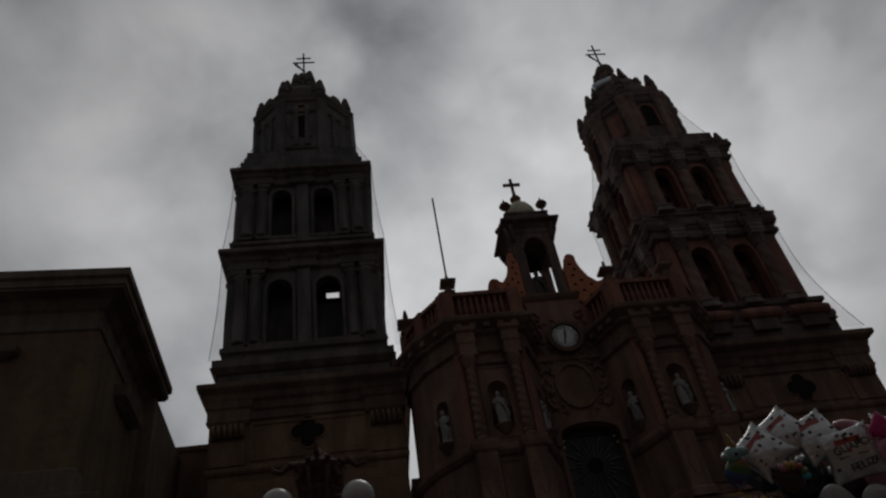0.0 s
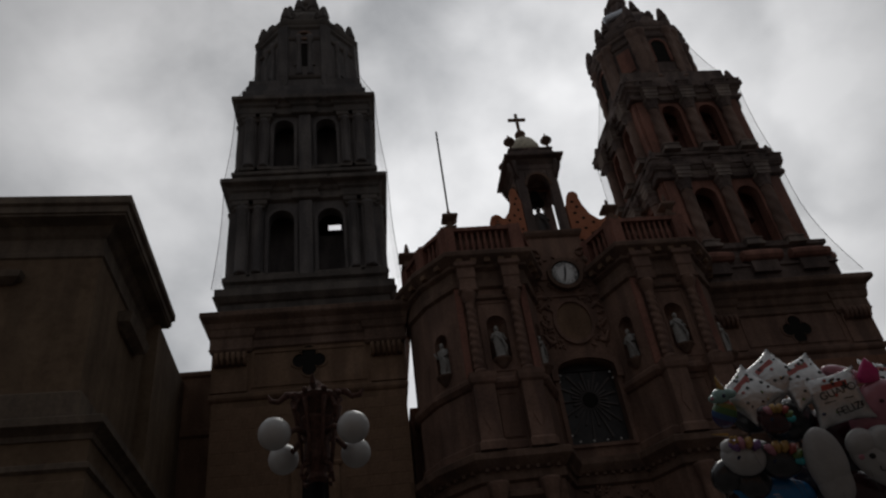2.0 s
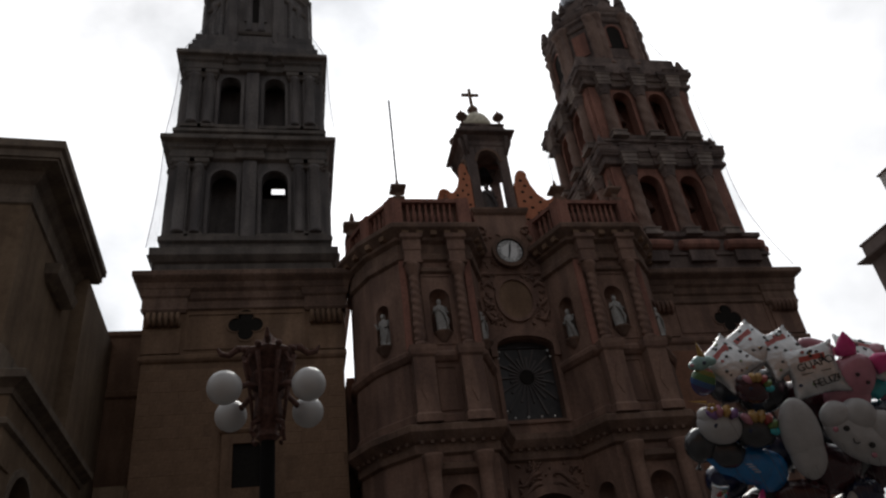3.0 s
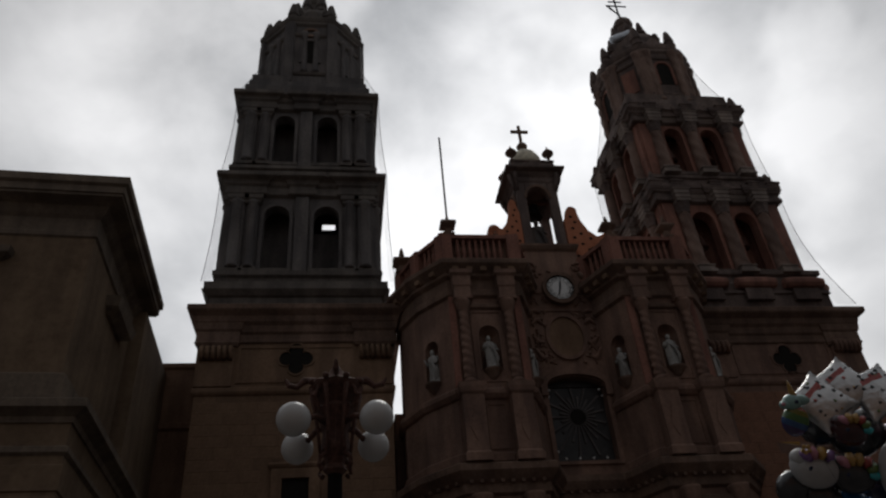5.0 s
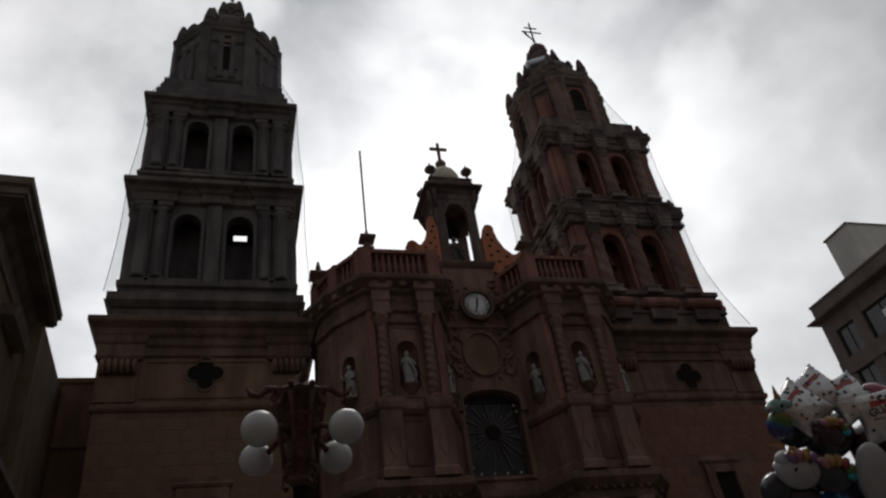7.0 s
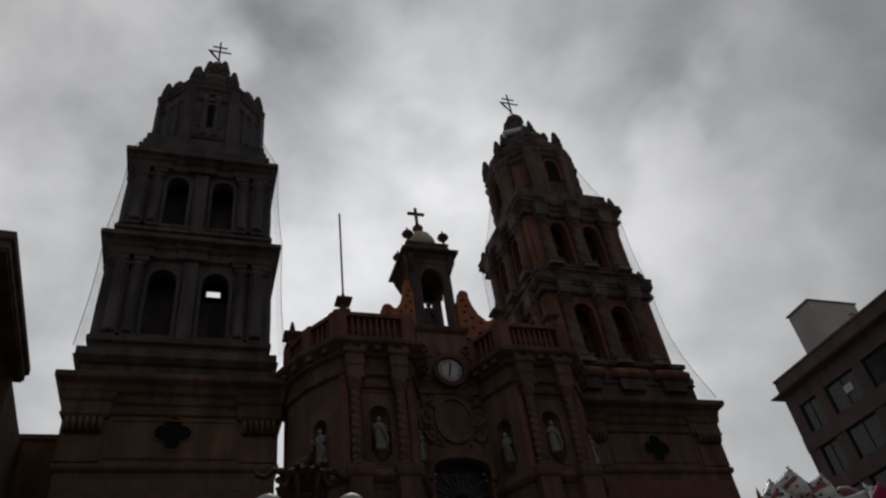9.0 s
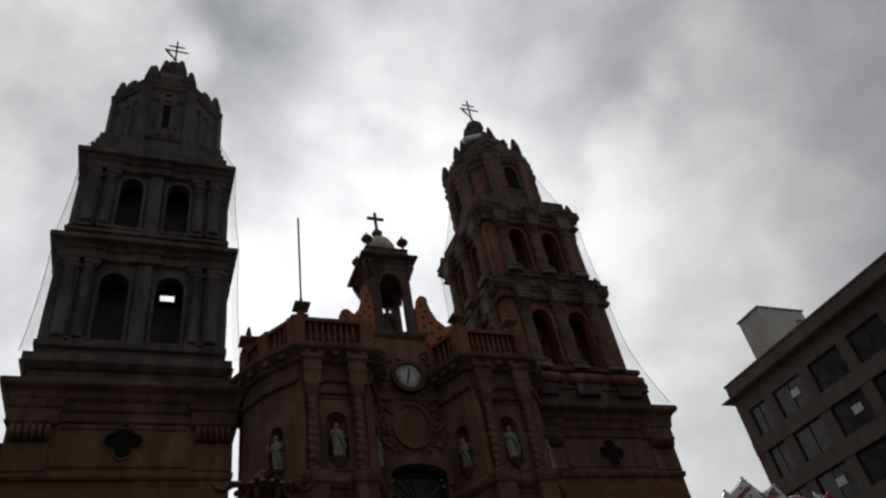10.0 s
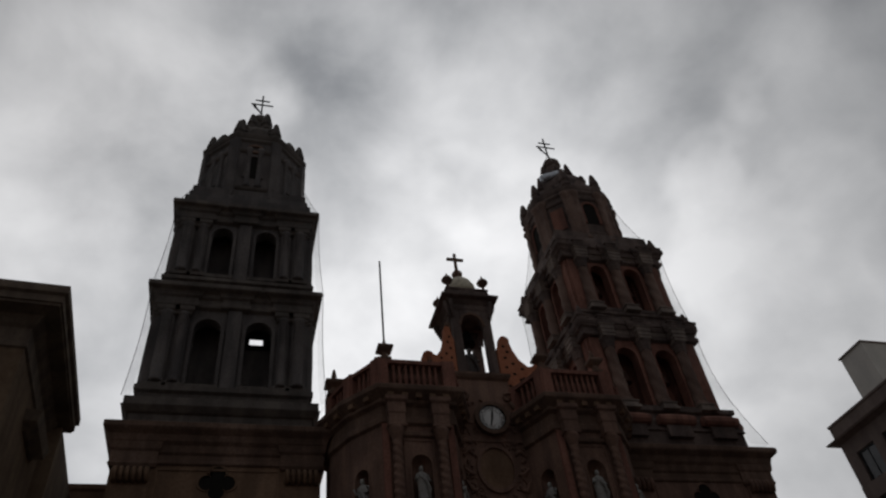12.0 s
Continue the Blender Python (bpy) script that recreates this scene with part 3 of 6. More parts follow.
        part("drum_pilaster", bm, COLUMN if spiral else shaft_mat, t)
        b = i * math.tau / 8
        m = Matrix.Translation((cx, 0, 0)) @ Matrix.Rotation(b + math.pi / 2, 4, "Z")
        bm = B()
        if i % 2 == 0:
            arch_band(bm, 0, 38.9, 0.5, 0.17, -ap - 0.1, -ap + 0.05, m, foot=1.6)
            part("drum_window_frame", bm, shaft_mat, t)
            bm = B()
            # dark plate painted as the shade inside the drum window
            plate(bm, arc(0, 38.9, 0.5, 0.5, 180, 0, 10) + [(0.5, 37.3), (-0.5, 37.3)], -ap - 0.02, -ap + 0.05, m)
            part("drum_window", bm, OPENING_SHADE, t)
            if not spiral:
                bm = B()
                ring_plate(bm, arc(0, 40.15, 0.52, 0.42, 0, 340, 17), arc(0, 40.15, 0.34, 0.26, 0, 340, 17), -ap - 0.16, -ap + 0.05, m)
                part("oculus", bm, DARKTRIM, t)
        else:
            plate(bm, [(-0.5, 37.2), (0.5, 37.2), (0.5, 39.3), (-0.5, 39.3)], -ap - 0.08, -ap + 0.05, m)
            part("drum_panel", bm, shaft_mat, t)
        # small gable over each side of the drum
        bm = B()
        plate(bm, [(x_, z_ + dz) for x_, z_ in [(-0.95, 40.85), (0.95, 40.85), (0.7, 41.2)] + arc(0, 41.3, 0.45, 0.4, 0, 180, 8) + [(-0.7, 41.2)]], -ap - 0.1, -ap + 0.3, m)
        part("gable", bm, trim, t)
    for z_ in (36.1, 39.75):
        bm = B()
        loft(bm, octagon(cx, 0, R), [(0, z_), (0.1, z_ + 0.05), (0.16, z_ + 0.16), (0.16, z_ + 0.26), (0, z_ + 0.34)])
        part("drum_moulding", bm, trim, t)
    if not spiral:
        for i in range(16):
            a = (i + 0.5 + (0.22 if i % 2 else -0.22)) * math.tau / 16
            rr = ap / math.cos((a + math.pi / 8) % (math.pi / 4) - math.pi / 8)
            bm = B()
            lathe(bm, [(0.26, 0), (0.26, 0.25), (0.18, 0.35), (0.16, 3.1), (0.2, 3.3), (0.27, 3.6), (0.27, 3.8)], (0, 0, 0), 10)
            part("colonnette", bm, shaft_mat, t, smooth=True, at=(cx + rr * math.cos(a), rr * math.sin(a), 36.35))
    bm = B()
    loft(bm, octagon(cx, 0, R), [(d_, z_ + dz) for d_, z_ in ((0, 40.15), (0.14, 40.3), (0.14, 40.5), (0.2, 40.6), (0.26, 40.8), (0.26, 40.91), (-0.1, 40.97))])
    part("drum_cornice", bm, trim, t)
    bm = B()
    loft(bm, octagon(cx, 0, 3.25), [(0, 40.85 + dz), (-0.15, 41.4 + dz), (-0.6, 42.2 + dz), (-0.7, 42.3 + dz), (-0.85, 43.1 + dz), (-1.2, 43.9 + dz), (-1.6, 44.4), (-1.85, 44.9), (-2.2, 45.1), (-2.5, 45.2)])
    part("dome", bm, trim, t)
    bm = B()
    loft(bm, octagon(cx, 0, 0.62), [(0.25, 44.9), (0.25, 45.3), (0, 45.4), (0, 46.9), (0.1, 47.0), (0.16, 47.2), (0.16, 47.4), (0.02, 47.45), (0.02, 47.7), (-0.3, 47.85)])
    part("lantern", bm, trim, t)
    for i in range(8):
        a = (i + 0.5) * math.tau / 8
        finial(t, cx + 3.2 * math.cos(a), 3.2 * math.sin(a), 40.9 + dz, 1.36 + 0.1 * math.sin(3.1 * i + cx), trim)
        finial(t, cx + 1.32 * math.cos(a), 1.32 * math.sin(a), 44.9, (0.95 if spiral else 1.42) + 0.1 * math.sin(2.3 * i + cx), trim)
        bm = B()
        lathe(bm, [(0.3, 0), (0.34, 0.2), (0.2, 0.35), (0.26, 0.5), (0.2, 0.75), (0.06, 0.9)], (0, 0, 0), 8)
        part("crocket", bm, trim, t, at=(cx + 2.3 * math.cos(a), 2.3 * math.sin(a), 42.6 + dz * 0.9))
    if spiral:
        for sx in (-1, 1):
            for sy in (-1, 1):
                finial(t, cx + sx * (h1 - 0.3), sy * (h1 - 0.3), 34.15, 1.05, trim)
                finial(t, cx + sx * (h2 - 0.28), sy * (h2 - 0.28), 27.6, 0.9, trim)
        bm = B()
        lathe(bm, [(0.05, -0.95), (0.26, -0.9), (0.3, -0.4), (0.28, 0.3), (0.3, 0.85), (0.08, 0.95)], (0, 0, 0), 14)
        bmesh.ops.transform(bm, matrix=Matrix.Translation((cx - 1.35, -1.45, 44.15)) @ Matrix.Rotation(radians(62), 4, "Y"), verts=bm.verts)
        part("roof_patch", bm, ZINC, t, "pale rolled sheet lying on the dome")
    upper = {o.name for o in t.children} - below
    for ob in t.children:
        if ob not in fixed:
            ob.location += Vector((shift, 0, lift + (crown_lift if ob.name in upper else 0.0)))
        elif ob.name.startswith(("base_cornice", "capital_block")):
            ob.location.z += drop
    return t


tower_grey = bell_tower(0.0, "grey sandstone bell tower with paired arched openings and domed top", BUFF, GREY, GREY, TRIM_GREY, (4.97, 4.38, 4.37, 4.11), False, True, (-0.02, 16.66), -0.12, 0.03, 0.09, 0.5)
tower_pink = bell_tower(23.78, "pink sandstone bell tower with twisted columns and domed top", ROSE, PINK, PINK, TRIM_PINK, (5.03, 4.04, 3.95, 3.87), True, False, (0.17, 16.3), 0.04, 0.16, -0.2, 0.0)


def roof_cross(cx, z, label, lean):
    t = thing("roof_cross", label, "cross", "crosses on the towers", at=(cx, 0, z))
    bm = B()
    tube(bm, [(0, 0, -0.3), (lean * 0.5, 0, 1.6), (lean, 0, 3.3)], 0.07)
    part("upright", bm, IRON, t)
    for zz, w in ((2.65, 0.55), (2.1, 0.85)):
        bm = B()
        tube(bm, [(-w + lean * 0.7, 0, zz), (w + lean * 0.7, 0, zz)], 0.065)
        part("crossbar", bm, IRON, t)
    bm = B()
    plate(bm, [(-0.75, 1.95), (-0.55, 2.0), (-0.1, 1.25), (0.0, 0.9), (-0.3, 1.3), (-0.62, 1.7)], -0.02, 0.02)
    part("vane", bm, IRON, t, "dark metal weather vane")
    for s in (-1, 1):
        bm = B()
        tube(bm, [(s * 0.5, 0, -0.3), (0.03 * s, 0, 1.2)], 0.02)
        part("stay", bm, IRON, t)
    return t


roof_cross(-0.12, 48.25, "dark iron double-barred cross on the grey tower", 0.0)
roof_cross(23.82, 47.9, "thin iron cross on the pink tower", 0.0)


# ---- church portal: folded front between the towers ----
PX = 12.35
PLAN = [(-7.52, -3.0), (-7.52, -4.4), (-6.82, -6.0), (-5.65, -7.4), (-2.45, -7.4), (-1.65, -5.6)]
LEFT = [(PX + x, y) for x, y in PLAN]
RIGHT = [(PX - x, y) for x, y in reversed(PLAN)]
portal = thing("church_portal", "rose-brown sandstone church front with columns and statue niches", "church front")


def seg_pose(p, q):
    return Matrix.Translation((p[0], p[1], 0)) @ Matrix.Rotation(math.atan2(q[1] - p[1], q[0] - p[0]), 4, "Z")


def niche_back(m, cx, sill, crown, r):
    bm = B()
    rows = [[bm.verts.new((cx + r * math.cos(a), 0.05 + 0.55 * math.sin(a), z)) for a in (k * math.pi / 10 for k in range(11))] for z in (sill, crown - r)]
    for i in range(1, 6):
        e = i * math.pi / 10.01
        rows.append([bm.verts.new((cx + r * math.cos(a) * math.cos(e), 0.05 + 0.55 * math.sin(a) * math.cos(e), crown - r + r * math.sin(e))) for a in (k * math.pi / 10 for k in range(11))])
    for a, b in zip(rows, rows[1:]):
        for i in range(10):
            bm.faces.new((a[i], a[i + 1], b[i + 1], b[i]))
    bm.faces.new(rows[0])
    bmesh.ops.transform(bm, matrix=m, verts=bm.verts)
    return part("niche", bm, ROSE, portal)


def wall_face(p, q, lower, upper, top=19.3, ends=0.0):
    """One plane of the front: two storeys of wall with their niches."""
    m = seg_pose(p, q)
    w = (Vector(q) - Vector(p)).length
    for z0, z1, holes in ((0, 10.4, lower), (10.4, top, upper)):
        bm = B()
        pierced_wall(bm, 0, w, z0, z1, holes, 0.0, 0.62, m)
        part("wall_face", bm, ROSE, portal)
        for xa, xb, sill, crown in holes:
            if xb - xa < 1.5:
                niche_back(m, (xa + xb) / 2, sill, crown, (xb - xa) / 2)
                bm = B()
                r = (xb - xa) / 2
                arch_band(bm, (xa + xb) / 2, crown - r, r, 0.08, -0.04, 0.04, m, foot=crown - sill - r)
                part("niche_surround", bm, ROSE, portal)
                bm = B()
                lathe(bm, [(0.08, -0.45), (0.18, -0.36), (0.3, -0.18), (0.4, -0.07), (0.42, 0.0)], ((xa + xb) / 2, 0.02, sill), 12)
                bmesh.ops.transform(bm, matrix=m, verts=bm.verts)
                part("console", bm, DARKTRIM, portal)
    return m, w


STATUES = []
for side, path in ((-1, LEFT), (1, RIGHT)):
    for p, q in zip(path, path[1:]):
        w = (Vector(q) - Vector(p)).length
        front = abs(p[1] + 7.4) < 0.01 and abs(q[1] + 7.4) < 0.01
        inner = -5.61 < p[1] < -5.59 or -5.61 < q[1] < -5.59
        if front:
            c = w / 2
            m, _ = wall_face(p, q, [(c - 0.55, c + 0.55, 5.5, 8.2)], [(c - 0.45, c + 0.45, 14.5, 16.6)])
            STATUES += [(m, c, 5.55), (m, c, 14.52)]
        elif inner:
            m, _ = wall_face(p, q, [(w / 2 - 0.45, w / 2 + 0.45, 5.5, 8.1)], [(w / 2 - 0.45, w / 2 + 0.45, 14.4, 16.5)])
            STATUES += [(m, w / 2, 5.55), (m, w / 2, 14.35)]
        elif abs(p[1] + 7.4) < 0.01 or abs(q[1] + 7.4) < 0.01:
            c = 0.6 if side < 0 else w - 0.6
            m, _ = wall_face(p, q, [(c - 0.4, c + 0.4, 5.5, 8.1)], [(c - 0.38, c + 0.38, 14.3, 16.3)])
            STATUES += [(m, c, 5.55), (m, c, 14.35)]
        else:
            wall_face(p, q, [], [])
    # mouldings that run round each wing
    for nm, prof, mat in (
            ("lower_cornice", [(0.0, 9.3), (0.14, 9.4), (0.14, 9.75), (0.28, 9.85), (0.5, 10.1), (0.55, 10.16), (0.55, 10.4), (0.48, 10.46), (0.0, 10.55)], DARKTRIM),
            ("pedestal_base", [(0.0, 10.6), (0.12, 10.62), (0.12, 10.9), (0.0, 11.0)], ROSE),
            ("middle_band", [(0.0, 13.15), (0.1, 13.2), (0.22, 13.38), (0.22, 13.55), (0.0, 13.72)], ROSE),
            ("upper_entablature", [(0.0, 17.95), (0.16, 18.05), (0.16, 18.3), (0.1, 18.36), (0.1, 18.85), (0.3, 18.98), (0.3, 19.12), (0.62, 19.4), (0.68, 19.46),
                                   (0.68, 19.66), (0.6, 19.74), (0.0, 19.8)], DARKTRIM)):
        bm = B()
        loft(bm, path, prof, closed=False)
        part(nm, bm, mat, portal)
    # little blocks under the upper cornice
    for p, q in zip(path[1:], path[2:]) if side < 0 else zip(path[:-2], path[1:-1]):
        m = seg_pose(p, q)
        w = (Vector(q) - Vector(p)).length
        n = max(2, int(w / 0.62))
        for i in range(n):
            x = (i + 0.5) * w / n
            bm = B()
            box(bm, x - 0.14, x + 0.14, -0.56, -0.2, 19.12, 19.4, m)
            part("cornice_bracket", bm, BUFF, portal)
        n = max(2, int(w / 0.38))
        for i in range(n):
            x = (i + 0.5) * w / n
            bm = B()
            box(bm, x - 0.07, x + 0.07, -0.3, -0.1, 9.74, 9.9, m)
            part("dentil", bm, DARKTRIM, portal)

# the recessed middle with door, window, oval and clock
MID0, MID1 = (PX - 1.65, -5.6), (PX + 1.65, -5.6)
mm_ = seg_pose(MID0, MID1)
c0 = 1.65
bm = B()
pierced_wall(bm, 0, 3.3, 0, 10.4, [(0.2, 3.1, 0, 8.0)], 0, 0.62, mm_)
part("wall_face", bm, ROSE, portal)
bm = B()
za, zb, xa, xb = 11.1, 14.95, 0.32, 2.98
box(bm, 0, xa, 0, 0.62, 10.4, 20.7, mm_)
box(bm, xb, 3.3, 0, 0.62, 10.4, 20.7, mm_)
box(bm, xa, xb, 0, 0.62, 10.4, za, mm_)
plate(bm, arc(c0, zb - 0.45, (xb - xa) / 2, 0.45, 180, 0, 12) + [(xb, 20.7), (xa, 20.7)], 0, 0.62, mm_)
part("wall_face", bm, ROSE, portal)
bm = B()
loft(bm, [(MID0[0] - 0.3, -5.6), (MID1[0] + 0.3, -5.6)], [(0.0, 9.3), (0.14, 9.4), (0.14, 9.75), (0.28, 9.85), (0.42, 10.1), (0.45, 10.16), (0.45, 10.4), (0.0, 10.5)], closed=False)
part("lower_cornice", bm, DARKTRIM, portal)
for i in range(9):
    bm = B()
    box(bm, 0.17 + i * 0.36, 0.31 + i * 0.36, -0.26, -0.1, 9.74, 9.9, mm_)
    part("cornice_bracket", bm, DARKTRIM, portal)
bm = B()
arch_band(bm, c0, 14.5, 1.33, 0.3, -0.22, 0.05, mm_, rz=0.5, foot=0.5)
part("window_hood", bm, ROSE, portal)
bm = B()
ring_plate(bm, [(xa - 0.2, za - 0.15), (xb + 0.2, za - 0.15), (xb + 0.2, 14.4), (xa - 0.2, 14.4)], [(xa, za), (xb, za), (xb, 14.4), (xa, 14.4)], -0.1, 0.02, mm_)
part("window_frame", bm, ROSE, portal)
win = part("shell_window", (lambda b: (plate(b, [(xa, za), (xb, za), (xb, zb), (xa, zb)], 0.42, 0.5, mm_), b)[1])(B()), GLASS, portal, "dark scallop-shell window with radiating ribs")
for i in range(26):
    a = i * math.tau / 26
    ln = min(1.28 / max(0.05, abs(math.cos(a))), 1.95 if math.sin(a) < 0 else 1.55) * (0.95 if i % 2 else 0.62)
    bm = B()
    q0, q1, nrm = 0.36, ln, (-math.sin(a), math.cos(a))
    u = (math.cos(a), math.sin(a))
    w0, w1 = 0.025, 0.05
    plate(bm, [(c0 + u[0] * q0 + nrm[0] * w0, 13.2 + u[1] * q0 + nrm[1] * w0), (c0 + u[0] * q1 + nrm[0] * w1, 13.2 + u[1] * q1 + nrm[1] * w1),
               (c0 + u[0] * q1 - nrm[0] * w1, 13.2 + u[1] * q1 - nrm[1] * w1), (c0 + u[0] * q0 - nrm[0] * w0, 13.2 + u[1] * q0 - nrm[1] * w0)], 0.34, 0.43, mm_)
    part("rib", bm, GREY, win)
bm = B()
# the eye is a black disc, its shade put into the colour
plate(bm, arc(c0, 13.2, 0.34, 0.34, 0, 345, 23), 0.33, 0.41, mm_)
part("eye", bm, OPENING_SHADE, win, "round dark plate painted as a shaded hole")
for x, z in ((0.75, 11.3), (1.35, 11.3), (1.95, 11.3), (2.55, 11.3), (0.5, 14.4), (2.8, 14.4), (0.42, 14.1), (2.88, 14.1), (0.45, 11.6)):
    bm = B()
    bmesh.ops.create_icosphere(bm, subdivisions=1, radius=0.06)
    bmesh.ops.transform(bm, matrix=mm_ @ Matrix.Translation((x, 0.2, z)), verts=bm.verts)
    part("bulb", bm, WHITE, win, "small white bulb")
# oval relief with flowing scrolls
bm = B()
ring_plate(bm, arc(c0, 16.95, 0.98, 1.2, 0, 350, 35), arc(c0, 16.95, 0.82, 1.03, 0, 350, 35), -0.14, 0.03, mm_)
part("oval_frame", bm, ROSE, portal)
bm = B()
plate(bm, arc(c0, 16.95, 0.82, 1.03, 0, 350, 35), -0.04, 0.03, mm_)
part("oval_field", bm, BUFF, portal)
for s in (-1, 1):
    for z0, bend in ((17.6, 0.5), (16.7, -0.3), (16.0, -0.6), (18.2, 0.2)):
        bm = B()
        pts = [(c0 + s * (1.05 + 0.09 * i), -0.05, z0 + bend * math.sin(i * 0.75) * 0.35 + 0.03 * i) for i in range(7)]
        tube(bm, pts, [0.05, 0.09, 0.11, 0.1, 0.09, 0.07, 0.03], 6)
        bmesh.ops.transform(bm, matrix=mm_, verts=bm.verts)
        part("scroll_relief", bm, ROSE, portal, smooth=True)


def carving(count, x0, x1, z0, z1, seed, skip, m):
    """Leafy relief: many small curled bosses cut in the stone."""
    rnd = random.Random(seed)
    bm = B()
    done = 0
    while done < count:
        x, z = rnd.uniform(x0, x1), rnd.uniform(z0, z1)
        if skip(x, z):
            continue
        done += 1
        a = rnd.uniform(0, math.tau)
        ln, wd = rnd.uniform(0.1, 0.24), rnd.uniform(0.035, 0.06)
        cv = rnd.uniform(-1.6, 1.6)
        pts = []
        for i in range(5):
            pts.append((x, -0.02 - 0.03 * math.sin(i * 0.8), z))
            x += ln * 0.3 * math.cos(a)
            z += ln * 0.3 * math.sin(a)
            a += cv * 0.35
        tube(bm, pts, [wd * 0.5, wd, wd * 1.15, wd * 0.8, wd * 0.3], 5)
    bmesh.ops.transform(bm, matrix=m, verts=bm.verts)
    return bm


tagged(part("carved_relief", carving(95, 0.1, 3.2, 15.35, 18.25, 3, lambda x, z: (((x - c0) / 1.1) ** 2 + ((z - 16.95) / 1.32) ** 2 < 1) or (z < 15.7 and abs(x - c0) < 1.4), mm_), ROSE, portal, smooth=True), kind="stuff")
tagged(part("carved_relief", carving(50, 0.1, 3.2, 7.6, 9.25, 4, lambda x, z: ((x - c0) / 1.85) ** 2 + ((z - 6.55) / 1.85) ** 2 < 1, mm_), ROSE, portal, smooth=True), kind="stuff")
tagged(part("carved_relief", carving(40, 0.1, 3.2, 18.5, 20.6, 5, lambda x, z: ((x - c0 - 0.1) / 1.0) ** 2 + ((z - 19.52) / 1.0) ** 2 < 1, mm_ @ Matrix.Translation((0, -0.06, 0))), ROSE, portal, smooth=True), kind="stuff")
bm = B()
tube(bm, [(0.0, -0.02, 18.35), (3.3, -0.02, 18.35)], 0.06)
bmesh.ops.transform(bm, matrix=mm_, verts=bm.verts)
part("string_moulding", bm, ROSE, portal)
# door
bm = B()
arch_band(bm, c0, 6.55, 1.45, 0.32, -0.14, 0.05, mm_, foot=6.5)
part("door_surround", bm, ROSE, portal)
bm = B()
box(bm, 0.1, 3.2, 0.5, 0.6, 0.0, 8.1, mm_)
part("door", bm, plain("old_brown_wood_door", (0.04, 0.02, 0.012), 0.6, var=0.3), portal, "dark brown wooden church door under an arch")
for s in (-1, 1):
    for zz in (8.4, 8.8):
        bm = B()
        tube(bm, [(c0 + s * (0.3 + 0.17 * i), -0.04, zz - 0.07 * i + 0.12 * math.sin(i)) for i in range(7)], [0.05, 0.08, 0.1, 0.1, 0.08, 0.06, 0.03], 6)
        bmesh.ops.transform(bm, matrix=mm_, verts=bm.verts)
        part("scroll_relief", bm, ROSE, portal, smooth=True)

# columns on their pedestals: twisted above, plain with a carved foot below
for cxr in (-5.1, -3.1, 3.1, 5.1):
    x, y = PX + cxr, -7.62
    bm = B()
    prof = [(0.34, 0), (0.34, 0.12), (0.27, 0.2), (0.23, 0.3)] + [(0.235 - 0.03 * i / 64, 0.3 + 3.0 * i / 64) for i in range(65)]
    prof += [(0.21, 3.34), (0.2, 3.45), (0.3, 3.6), (0.38, 3.85), (0.4, 3.95)]
    lathe(bm, prof, (0, 0, 0), 16, twist=17.0, lobes=2, amp=0.13)
    part("twisted_column", bm, ROSE, portal, smooth=True, at=(x, y, 13.72))
    bm = B()
    loft(bm, square(x, y + 0.08, 0.36), [(0.06, 17.67), (0.08, 17.75), (0.0, 17.82), (0.0, 18.3), (0.04, 18.36), (0.04, 18.85), (0.14, 18.95), (0.14, 19.15)])
    part("entablature_block", bm, ROSE, portal)
    bm = B()
    loft(bm, square(x, y + 0.1, 0.44), [(0.08, 10.5), (0.08, 10.8), (0.0, 10.9), (0.0, 13.2), (0.08, 13.3), (0.12, 13.5), (0.12, 13.7), (0, 13.73)])
    part("pedestal", bm, ROSE, portal)
    bm = B()
    plate(bm, [(x - 0.22, 11.8), (x, 11.25), (x + 0.22, 11.8), (x, 12.7)], y - 0.38, y - 0.3)
    part("carved_lozenge", bm, ROSE, portal)
    bm = B()
    prof = [(0.42, 0), (0.42, 0.2), (0.33, 0.3)] + [(0.33 - 0.05 * i / 8, 0.35 + 4.2 * i / 8) for i in range(9)] + [(0.3, 4.6), (0.36, 4.8), (0.42, 5.1), (0.42, 5.2)]
    lathe(bm, prof, (0, 0, 0), 16)
    part("column", bm, ROSE, portal, smooth=True, at=(x, y, 4.1))
    bm = B()
    loft(bm, square(x, y + 0.1, 0.48), [(0.1, 0), (0.1, 0.5), (0, 0.6), (0, 3.7), (0.1, 3.85), (0.1, 4.1)])
    part("pedestal", bm, ROSE, portal)
for cxr, wd in ((-5.55, 0.14), (-2.62, 0.16), (2.62, 0.16), (5.55, 0.14)):
    bm = B()
    box(bm, PX + cxr - wd, PX + cxr + wd, -7.52, -7.35, 13.7, 18.0)
    part("pilaster", bm, PINK, portal)
for cxr in (-4.1, 4.1):
    bm = B()
    loft(bm, [(PX + cxr - 0.75, -7.4), (PX + cxr - 0.75, -7.41), (PX + cxr + 0.75, -7.41), (PX + cxr + 0.75, -7.4)], [(0.05, 17.4), (0.14, 17.46), (0.14, 17.6), (0.0, 17.7)], closed=False)
    part("panel_head", bm, DARKTRIM, portal)
    bm = B()
    loft(bm, [(PX + cxr - 0.75, -7.4), (PX + cxr - 0.75, -7.41), (PX + cxr + 0.75, -7.41), (PX + cxr + 0.75, -7.4)], [(0.08, 8.6), (0.26, 8.75), (0.26, 8.95), (0.0, 9.05)], closed=False)
    part("panel_head", bm, DARKTRIM, portal)
